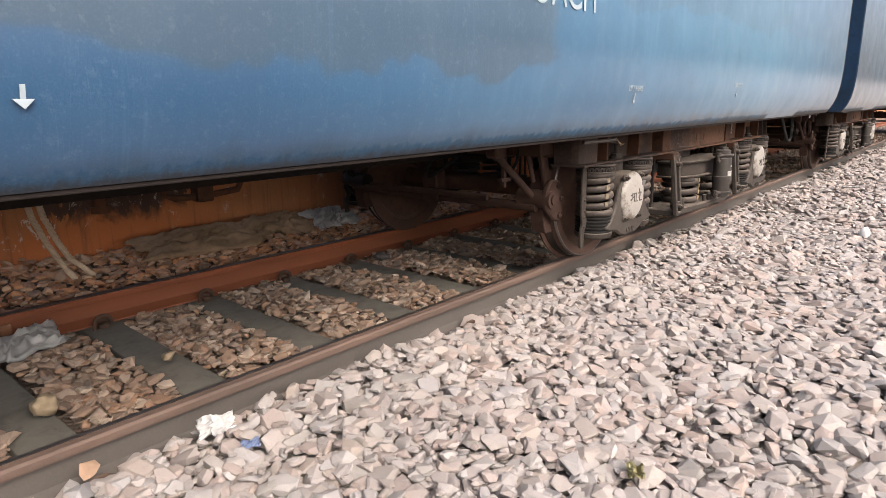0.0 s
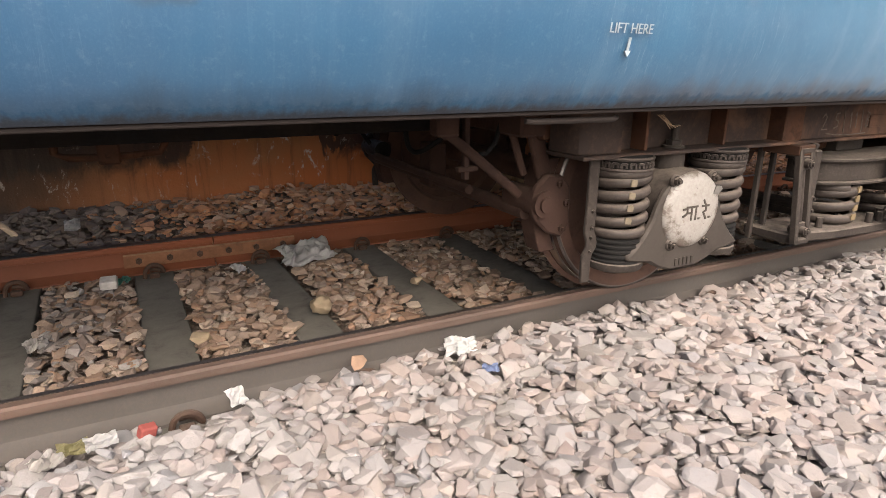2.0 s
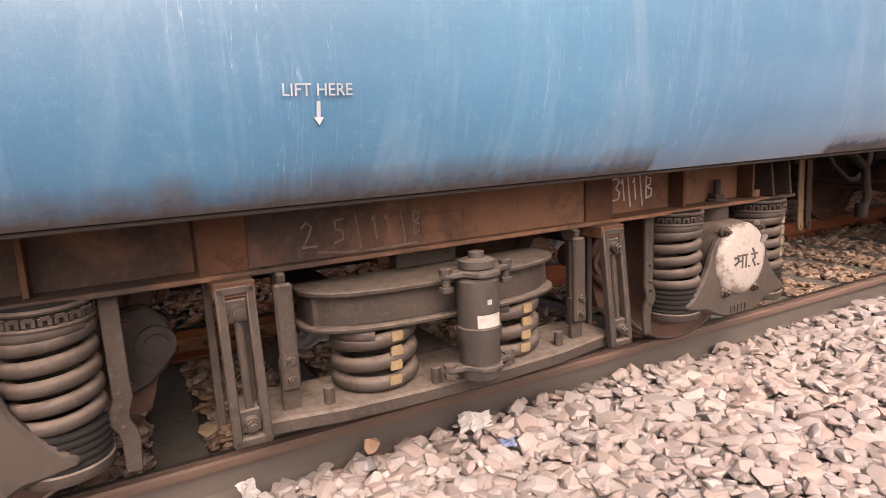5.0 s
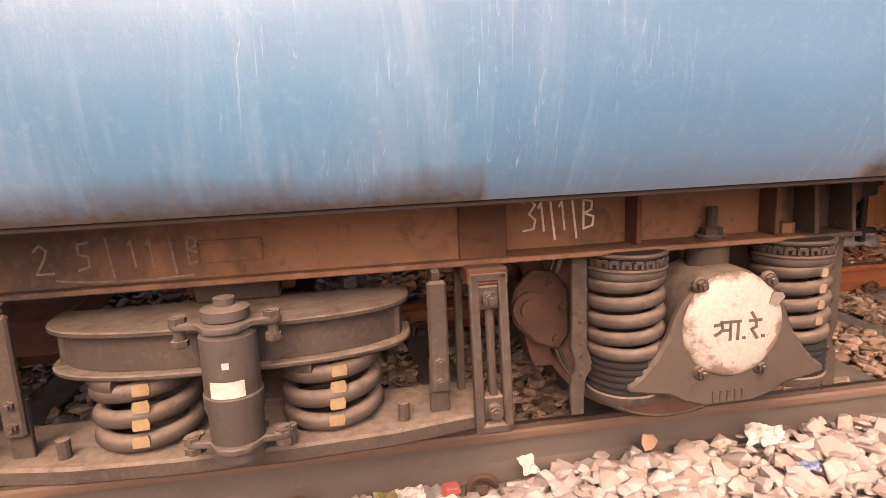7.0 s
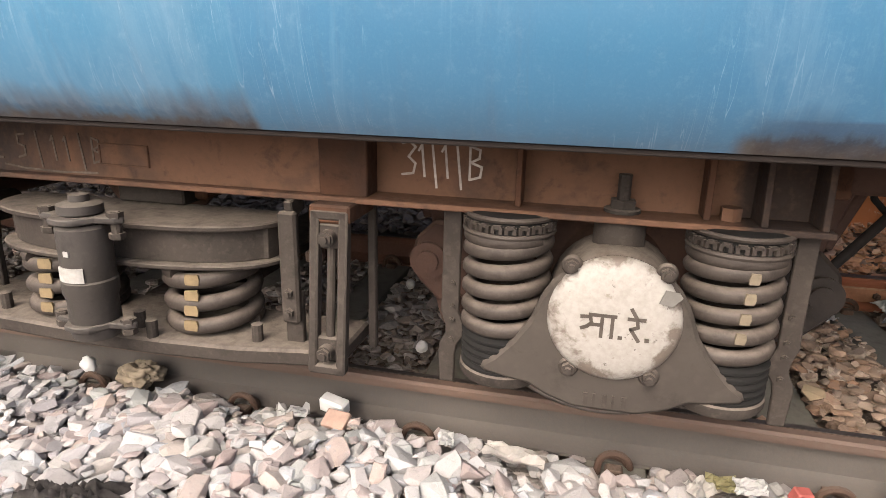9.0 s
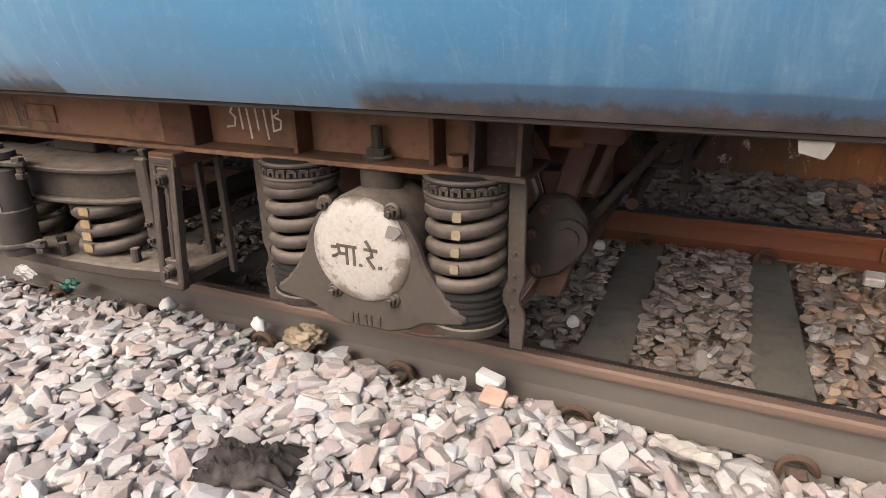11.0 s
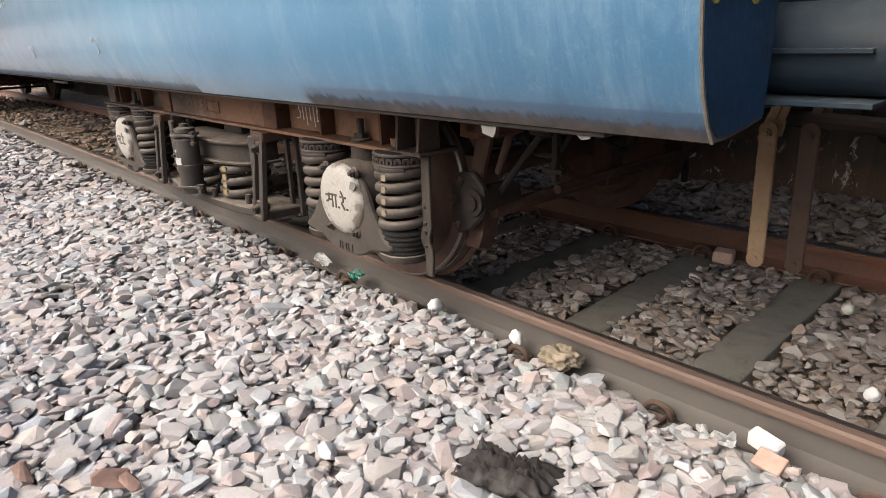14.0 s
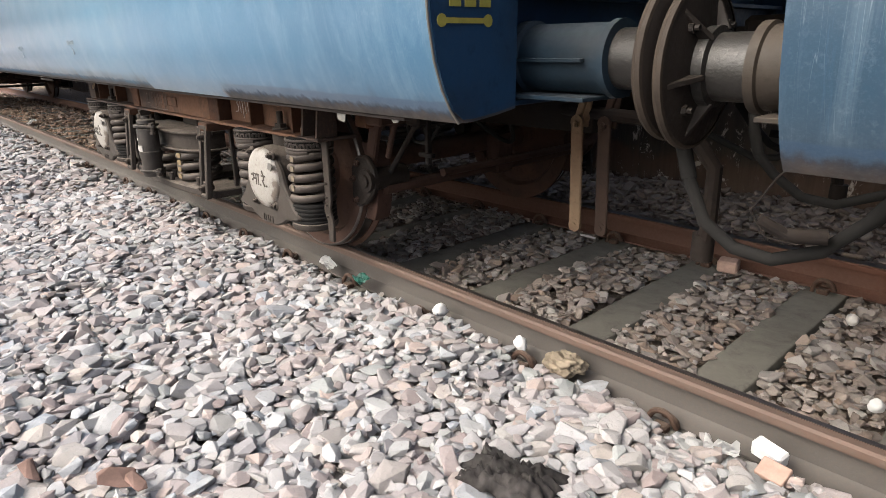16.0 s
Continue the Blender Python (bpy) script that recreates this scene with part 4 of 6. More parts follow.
    for x in (-0.437, 0.437):
        def strap(bm):
            g = -1 if x < 0 else 1
            line = [(0, 0.700), (0, 0.440), (0.002 * g, 0.385), (-0.014 * g, 0.345), (-0.016 * g, 0.320), (0.004 * g, 0.285), (0.008 * g, 0.255), (0.006 * g, 0.165)]
            wide = [0.025, 0.025, 0.026, 0.028, 0.028, 0.025, 0.024, 0.021]
            prism(bm, [(x + u - w, z) for (u, z), w in zip(line, wide)] + [(x + u + w, z) for (u, z), w in list(zip(line, wide))[::-1]], "y", STRAP_Y - 0.008, STRAP_Y + 0.008, 0.003)
            for z in (0.30, 0.36, 0.40, 0.47):
                hexbolt(bm, (x - 0.006 * g, STRAP_Y - 0.007, z), (0, -1, 0), 0.009, 0.007)
        placed("safety_strap", cached("safety_strap_%d" % (x > 0), strap, gear_grey), coach, m, "drilled vertical steel strap")
    for x in (-0.205 if outer < 0 else -0.262, 0.195 if outer > 0 else 0.262):
        placed("rib", cached("frame_rib_%.3f" % x, lambda bm: box(bm, x - 0.008, x + 0.008, -0.318, -0.236, 0.706, 0.866, 0.002), frame_brown), coach, m, "rusty stiffening plate")


def add_brake(coach, m, g, inner=False):
    """Brake hanger, shoe and boss at one side of a wheel at x = 0; g is -1 or 1, the side of the shoe."""
    tag = "_%d" % g

    def hanger(bm):
        bar(bm, (g * 0.575, -0.055, 0.80), (g * 0.485, -0.055, 0.49), 0.072, 0.034, (0, 1, 0), 0.008)
        bar(bm, (g * 0.65, 0.0, 0.78), (g * 0.575, 0.0, 0.58), 0.030, 0.026, (0, 1, 0), 0.006)
        box(bm, min(g * 0.68, g * 0.50), max(g * 0.68, g * 0.50), -0.12, 0.09, 0.755, 0.87, 0.01)
        rod(bm, (g * 0.485, -0.10, 0.50), (g * 0.485, 0.07, 0.50), 0.022, 12)
    h = placed("brake_hanger", cached("brake_hanger" + tag, hanger, brake_dark), coach, m, "dark brake hanger arms")

    def shoe(bm):
        pts = []
        for k in range(9):
            t = radians(180 - 26 + 52 * k / 8)
            pts.append((-g * 0.472 * math.cos(t), AXLE_Z - 0.01 + 0.472 * math.sin(t)))
        for k in range(8, -1, -1):
            t = radians(180 - 22 + 44 * k / 8)
            pts.append((-g * 0.55 * math.cos(t), AXLE_Z - 0.01 + 0.55 * math.sin(t)))
        prism(bm, pts, "y", -0.055, 0.045, 0.004)
    placed("brake_shoe", cached("brake_shoe" + tag, shoe, brake_dark), h, None, "curved cast brake shoe")

    def boss(bm):
        prism(bm, [(g * x, z) for x, z in ((0.605, 0.47), (0.59, 0.415), (0.52, 0.345), (0.44, 0.315), (0.40, 0.37), (0.405, 0.53), (0.45, 0.59), (0.53, 0.60), (0.59, 0.54))], "y", -0.115, -0.075, 0.010)
        rod(bm, (g * 0.545, -0.132, 0.475), (g * 0.545, 0.12, 0.475), 0.058, 24)
        rod(bm, (g * 0.545, -0.145, 0.475), (g * 0.545, -0.13, 0.475), 0.034, 20)
    e = placed("brake_beam_end", cached("brake_beam_end" + tag, boss, brake_dark if g < 0 else dark_cast), h, None, "round brake beam end")
    for x, z in ((0.45, 0.36), (0.47, 0.555), (0.43, 0.47)):
        placed("bolt", cached("brake_bolt", lambda bm: hexbolt(bm, (0, -0.115, 0), (0, -1, 0), 0.017, 0.015), brake_dark), h, pose(g * x, 0, z))
    if inner:
        return

    def push_rod(bm):
        top = 0.955 if g < 0 else 0.80
        rod(bm, (g * top, 0.02, 0.785), (g * 0.565, 0.0, 0.475), 0.021 if g < 0 else 0.014, 14)
        rod(bm, (g * top, 0.02, 0.785), (g * (top - 0.025), 0.02, 0.765), 0.030, 12)
        box(bm, min(g * (top - 0.055), g * (top + 0.045)), max(g * (top - 0.055), g * (top + 0.045)), -0.02, 0.06, 0.76, 0.87, 0.01)
    placed("push_rod", cached("push_rod" + tag, push_rod, brake_dark if g < 0 else under_dark), h, None, "round slanting brake rod")
    placed("rod_guard", cached("rod_guard" + tag, lambda bm: (box(bm, min(g * 0.825, g * 0.85), max(g * 0.825, g * 0.85), 0.03, 0.06, 0.575, 0.87, 0.004), box(bm, min(g * 0.79, g * 0.885), max(g * 0.79, g * 0.885), 0.02, 0.05, 0.61, 0.63, 0.003)), brake_dark if g < 0 else under_dark), h, None, "small hanging guard bracket")
    placed("brake_pipe", cached("brake_pipe" + tag, lambda bm: sweep(bm, [(g * 0.66, 0.05, 0.87), (g * 0.672, 0.05, 0.79), (g * 0.69, 0.05, 0.72), (g * 0.735, 0.05, 0.675), (g * 0.80, 0.05, 0.672), (g * 0.85, 0.06, 0.70), (g * 0.88, 0.08, 0.76)], 0.010, 8), rubber), h, None, "thin looped brake pipe")


def add_bolster_side(coach, m, near):
    """Swing links, spring plank, two big coil springs under the cup plate, damper; the middle at x = 0."""
    cup_plan = [(-0.495, -0.16)]
    for k in range(25):
        u = math.pi * (1 - k / 24)
        cup_plan.append((0.495 * math.copysign(abs(math.cos(u)) ** 0.75, math.cos(u)), -0.20 - 0.235 * math.sin(u) ** 0.7))
    cup_plan.append((0.495, -0.16))
    inner = [(x * 0.95, y + 0.028 if y < -0.3 else y) for x, y in cup_plan]

    sb = placed("spring_beam", cached("spring_beam", lambda bm: prism(bm, inner, "z", 0.486, 0.584, 0.002), gear_grey), coach, m, "dusty boxed beam over the big springs")
    placed("top_plate", cached("beam_top_plate", lambda bm: prism(bm, cup_plan, "z", 0.5845, 0.602, 0.004), gear_grey), sb)
    placed("bottom_plate", cached("beam_bottom_plate", lambda bm: prism(bm, cup_plan, "z", 0.470, 0.4855, 0.004), gear_grey), sb)
    placed("beam_block", cached("beam_block", lambda bm: box(bm, -0.12, 0.12, -0.20, -0.08, 0.603, 0.66, 0.006), gear_grey), sb)
    for x in (-0.253, 0.253):
        s = placed("coil_spring", cached("bolster_spring", lambda bm: coil(bm, 0.124, 0.0245, 0.258, 0.474, 3.7), spring_grey, 60), coach, m @ pose(x, -0.270, 0), "large dusty coil spring")

        for k in range(4 if near else 0):
            def dab(bm):
                zc = 0.300 + k * 0.0475
                prism(bm, [(-0.020, zc - 0.015), (0.019, zc - 0.016), (0.022, zc + 0.002), (0.018, zc + 0.016), (-0.019, zc + 0.015), (-0.022, zc - 0.002)], "y", -0.1492, -0.142, 0)
            placed("paint_mark", cached("bolster_mark_%d" % k, dab, yellow_mark), s, pose(0, 0, 0, 0, 0, 4 + 2 * k), "faded yellow paint dab")

    def plank(bm):
        plan = [(-0.715, -0.14), (-0.715, -0.385), (-0.60, -0.40), (-0.42, -0.435), (-0.15, -0.452), (0.15, -0.452), (0.42, -0.435), (0.60, -0.40), (0.715, -0.385), (0.715, -0.14)]
        prism(bm, plan, "z", 0.208, 0.258, 0.008)
    pl = placed("spring_plank", cached("spring_plank", plank, gear_grey), coach, m, "dusty spring plank with studs")
    for k, (x, y) in enumerate(((-0.45, -0.37), (-0.10, -0.42), (0.14, -0.43), (0.06, -0.38), (0.45, -0.37), (-0.02, -0.43))):
        placed("stud", cached("plank_stud", lambda bm: rod(bm, (0, 0, 0.255), (0, 0, 0.31), 0.017, 10), gear_grey), pl, pose(x, y, 0))

    def damper(bm):
        lathe(bm, [(0.062, 0.285), (0.068, 0.30), (0.066, 0.40), (0.073, 0.42), (0.073, 0.455), (0.069, 0.46), (0.069, 0.605), (0.06, 0.615)], (0.02, -0.505, 0), "z", 32)
        lathe(bm, [(0.052, 0.64), (0.058, 0.645), (0.058, 0.668), (0.04, 0.675), (0.026, 0.676), (0.026, 0.694)], (0.02, -0.505, 0), "z", 20)
    d = placed("damper", cached("damper", damper, damper_grey), coach, m, "grey upright oil damper")
    for z in (0.317, 0.622):
        def flange(bm):
            prism(bm, [(-0.10, -0.525), (-0.115, -0.505), (-0.10, -0.485), (-0.045, -0.478), (0.02, -0.42), (0.085, -0.478), (0.14, -0.485), (0.155, -0.505), (0.14, -0.525), (0.085, -0.532), (0.06, -0.58), (0.02, -0.59), (-0.02, -0.58), (-0.045, -0.532)], "z", z, z + 0.018, 0.003)
        placed("flange", cached("damper_flange_%.2f" % z, flange, damper_grey), d, None, "bolted damper flange")
    placed("label", cached("damper_label", lambda bm: prism(bm, [(0.02 + 0.0735 * math.cos(u), -0.505 + 0.0735 * math.sin(u)) for u in [radians(236 + 6 * q) for q in range(12)]] + [(0.02 + 0.066 * math.cos(u), -0.505 + 0.066 * math.sin(u)) for u in [radians(302 - 6 * q) for q in range(12)]], "z", 0.462, 0.502, 0), label_white), d, None, "small white label")
    placed("sticker", cached("damper_sticker", lambda bm: box(bm, 0.012, 0.028, -0.5765, -0.572, 0.535, 0.55, 0), label_white), d)
    for x in (-0.10, 0.14):
        for z0, z1 in ((0.295, 0.345), (0.575, 0.655)):
            placed("damper_bolt", cached("damper_bolt_%.2f" % z0, lambda bm: (rod(bm, (0, 0, z0), (0, 0, z1), 0.014, 10), rod(bm, (0, 0, z1 - 0.02), (0, 0, z1 - 0.002), 0.022, 6), rod(bm, (0, 0, z0 + 0.004), (0, 0, z0 + 0.02), 0.022, 6)), gear_grey), d, pose(x * 0.92, -0.505, 0))
    for x in (-0.70, 0.70):
        def link(bm):
            for dx in (-0.041, 0.041):
                box(bm, x + dx - 0.013, x + dx + 0.013, -0.45, -0.415, 0.225, 0.675, 0.005)
            box(bm, x - 0.054, x + 0.054, -0.45, -0.415, 0.222, 0.25, 0.006)
            box(bm, x - 0.054, x + 0.054, -0.45, -0.415, 0.65, 0.678, 0.006)
            for v in bm.verts:
                v.co.y += LEAN * (v.co.z - 0.25)
        l = placed("swing_link", cached("swing_link_%d" % (x > 0), link, gear_grey), coach, m, "dusty swing link frame with pins")
        for z in (0.605, 0.2925):
            placed("pad", cached("link_pad", lambda bm: box(bm, -0.03, 0.03, -0.44, -0.40, -0.034, 0.034, 0.004), gear_grey), l, pose(x, LEAN * (z - 0.25), z))
        placed("tie_rod", cached("link_tie_rod", lambda bm: rod(bm, (0.002, -0.425 + LEAN * 0.05, 0.30), (0.002, -0.425 + LEAN * 0.35, 0.60), 0.0125, 10), gear_grey), l, pose(x, 0, 0))
        for z in (0.605, 0.288):
            placed("pin", cached("link_pin", lambda bm: (rod(bm, (0, -0.465, 0), (0, -0.385, 0), 0.022, 14), hexbolt(bm, (0, -0.462, 0), (0, -1, 0), 0.019, 0.012)), gear_grey), l, pose(x, LEAN * (z - 0.25), z))

        def bracket(bm):
            g = 1 if x > 0 else -1
            a, b = sorted((x - g * 0.062, x + g * 0.078))
            box(bm, a, b, -0.318, -0.14, 0.686, 0.864, 0.004)
            box(bm, x - 0.058, x + 0.058, -0.40, -0.14, 0.640, 0.690, 0.006)
        placed("link_bracket", cached("link_bracket_%d" % (x > 0), bracket, frame_brown), coach, m, "rusty bracket that carries the swing link")
        for dx in (-0.05, 0.05):
            placed("rear_bar", cached("rear_bar", lambda bm: bar(bm, (0, -0.20, 0.68), (0, -0.20, 0.20), 0.024, 0.024, (0, 1, 0), 0.003), gear_grey), l, pose(x + dx, 0, 0))

        def guard(bm):
            k = 0.56 * (1 if x > 0 else -1)
            bar(bm, (k, -0.36, 0.325), (k, -0.36, 0.655), 0.055, 0.026, (0, 1, 0), 0.007)
            bar(bm, (k, -0.355, 0.655), (k, -0.28, 0.672), 0.055, 0.026, (1, 0, 0), 0.004)
            bar(bm, (k, -0.338, 0.255), (k, -0.338, 0.42), 0.055, 0.02, (0, 1, 0), 0.003)
            for z in (0.36, 0.42):
                hexbolt(bm, (k, -0.373, z), (0, -1, 0), 0.014, 0.012)
        placed("guard_strap", cached("guard_strap_%d" % (x > 0), guard, gear_grey), coach, m, "bent flat guard strap")


def add_bogie(coach, x0, near_marks):
    """A whole bogie with its first axle at x0. Returns the wheelsets."""
    base = pose(x0, 0, 0)
    other = pose(x0 + 2 * MID, FAR, 0, 0, 0, 180)
    sets = []
    for m, near in ((base, near_marks), (other, False)):
        fr = placed("side_frame", cached("side_frame", build_side_frame, frame_paint), coach, m, "rust-brown boxed bogie side frame")
        placed("maker_plate", cached("maker_plate", lambda bm: (box(bm, 1.375, 1.545, -0.309, -0.303, 0.738, 0.804, 0.001), box(bm, 1.375, 1.545, -0.3125, -0.308, 0.738, 0.7435, 0.001), box(bm, 1.375, 1.545, -0.3125, -0.308, 0.7985, 0.804, 0.001), box(bm, 1.375, 1.381, -0.312, -0.308, 0.744, 0.798, 0.001), box(bm, 1.539, 1.545, -0.312, -0.308, 0.744, 0.798, 0.001)), frame_paint), fr, None, "small rusty plate")
        if near:
            for signs, u0, z0, size, y0, mat_ in (([(TWO, 1.35), (FIVE, 1.0), (SLASH, 0.75), (ONE, 0.6), (ONE, 0.7), (SLASH, 0.55), (BEE, 0.6)], 0.975, 0.742, 0.076, -0.3065, dim_chalk),
                                                  ([(THREE, 0.62), (ONE, 0.36), (SLASH, 0.36), (ONE, 0.40), (SLASH, 0.36), (BEE, 0.6)], 2.300, 0.752, 0.091, -0.2365, chalk)):
                u = u0
                for sign, advance in signs:
                    part("chalk_figure", build_chalk(sign, u, z0, size), mat_, fr, "chalked figure", pose(0, y0, 0))
                    u += advance * size
            placed("chalk_line", cached("chalk_line", lambda bm: strokes(bm, [[(1.02, 0.722), (1.10, 0.712), (1.22, 0.708), (1.36, 0.712)]], lambda u, v: (u, -0.3065, v), 0.006, 0.002), dim_chalk), fr, None, "chalk line")
        for x in (0.0, WHEELBASE):
            add_axle_box(coach, m @ pose(x, 0, 0), (1 if x else -1) if near else 0, 1 if x else -1)
        add_bolster_side(coach, m @ pose(MID, 0, 0), near)
        add_brake(coach, m, -1)
        add_brake(coach, m @ pose(WHEELBASE, 0, 0), 1)
        add_brake(coach, m, 1, True)
        add_brake(coach, m @ pose(WHEELBASE, 0, 0), -1, True)
    for x, w, z0, z1 in ((0.55, 0.06, 0.70, 0.86), (2 * MID - 0.55, 0.06, 0.70, 0.86), (-0.52, 0.05, 0.74, 0.86), (WHEELBASE + 0.52, 0.05, 0.74, 0.86)):
        placed("cross_beam", cached("cross_beam_%.2f" % x, lambda bm: box(bm, x - w, x + w, -0.12, FAR + 0.12, z0, z1, 0.006), frame_brown), coach, base, "rusty cross beam")
    placed("bolster", cached("bolster", lambda bm: box(bm, MID - 0.16, MID + 0.16, -0.14, FAR + 0.14, 0.61, 0.84, 0.01), frame_brown), coach, base, "rusty bolster beam")
    placed("tie_beam", cached("tie_beam", lambda bm: box(bm, MID - 0.13, MID + 0.13, -0.13, FAR + 0.13, 0.21, 0.256, 0.006), gear_grey), coach, base, "dusty tie beam across the track")
    for x in (-0.565, WHEELBASE + 0.565):
        def beam(bm):
            rod(bm, (0, -0.02, 0.42), (0, FAR + 0.02, 0.42), 0.032, 16)
            rod(bm, (-0.1 if x < 0 else 0.1, 0.3, 0.47), (-0.1 if x < 0 else 0.1, FAR - 0.3, 0.47), 0.022, 12)
            box(bm, -0.05, 0.05, 0.80, 0.94, 0.38, 0.62, 0.01)
        placed("brake_beam", cached("brake_beam_%d" % (x > 0), beam, brake_dark), coach, base @ pose(x, 0, 0), "rusty brake beam across the track")
    for x in (-0.42, WHEELBASE + 0.42):
        def pipe(bm):
            k = -1 if x < 0 else 1
            pts = [(k * (0.10 + 0.35 * u), 0.55 + 0.25 * math.sin(3.1 * u), 0.80 - 0.22 * math.sin(math.pi * u)) for u in [q / 16 for q in range(17)]]
            sweep(bm, pts, 0.013, 8)
        placed("brake_hose", cached("brake_hose_%d" % (x > 0), pipe, rubber), coach, base @ pose(x, 0, 0), "sagging black hose")
    for x in (0.0, WHEELBASE):
        def axle(bm):
            lathe(bm, [(0.075, -1.14), (0.085, -0.95), (0.085, -0.80), (0.072, -0.5), (0.072, 0.5), (0.085, 0.80), (0.085, 0.95), (0.075, 1.14)], (0, 0, 0), "y", 24)
        ws = placed("wheelset", cached("axle", axle, wheel_rust), coach, pose(x0 + x, FAR / 2, AXLE_Z), "steel axle with two wheels")
        sets.append(ws)
        for side in (-1, 1):
            def wheel(bm):
                k = side
                y = FAR / 2
                lathe(bm, [(0.09, k * (y + 0.06)), (0.13, k * (y + 0.055)), (0.16, k * (y + 0.022)), (0.36, k * (y + 0.012)), (0.385, k * (y + 0.072)), (0.445, k * (y + 0.078)), (0.453, k * (y + 0.07)),
                           (0.4575, k * (y + 0.0)), (0.462, k * (y - 0.028)), (0.485, k * (y - 0.038)), (0.482, k * (y - 0.052)), (0.45, k * (y - 0.056)), (0.385, k * (y - 0.05)), (0.36, k * (y - 0.012)),
                           (0.16, k * (y - 0.02)), (0.12, k * (y - 0.06)), (0.09, k * (y - 0.065))], (0, 0, 0), "y", 64)
            placed("wheel", cached("wheel_%d" % side, wheel, wheel_rust), ws, None, "rust-brown steel wheel")

            def band(bm):
                lathe(bm, [(0.450, side * (FAR / 2 + 0.036)), (0.4580, side * (FAR / 2 + 0.035)), (0.4592, side * (FAR / 2 + 0.0)), (0.4612, side * (FAR / 2 - 0.020)), (0.450, side * (FAR / 2 - 0.021))], (0, 0, 0), "y", 64, False)
            placed("tread", cached("tread_%d" % side, band, tread), ws, None, "polished running surface")

            def rim(bm):
                lathe(bm, [(0.4535, side * (FAR / 2 + 0.066)), (0.4555, side * (FAR / 2 + 0.072)), (0.447, side * (FAR / 2 + 0.0795)), (0.440, side * (FAR / 2 + 0.079))], (0, 0, 0), "y", 64, False)
            placed("rim_edge", cached("rim_edge_%d" % side, rim, worn_rim), ws, None, "shiny outer rim edge")
    return sets


def side_profile(n_top=7):
    """The coach's cross-section as (y, z), the near side tucked in below."""
    near = [(-0.622, 0.905), (-0.655, 0.945), (-0.690, 1.01), (-0.718, 1.09), (-0.738, 1.20), (-0.750, 1.38), (-0.752, 1.70), (-0.752, 3.05)]
    roof = [(-0.70, 3.35), (-0.50, 3.62), (-0.1, 3.80), (0.40, 3.88)]
    half = near + roof
    return half + [(FAR - y, z) for y, z in half[::-1]]


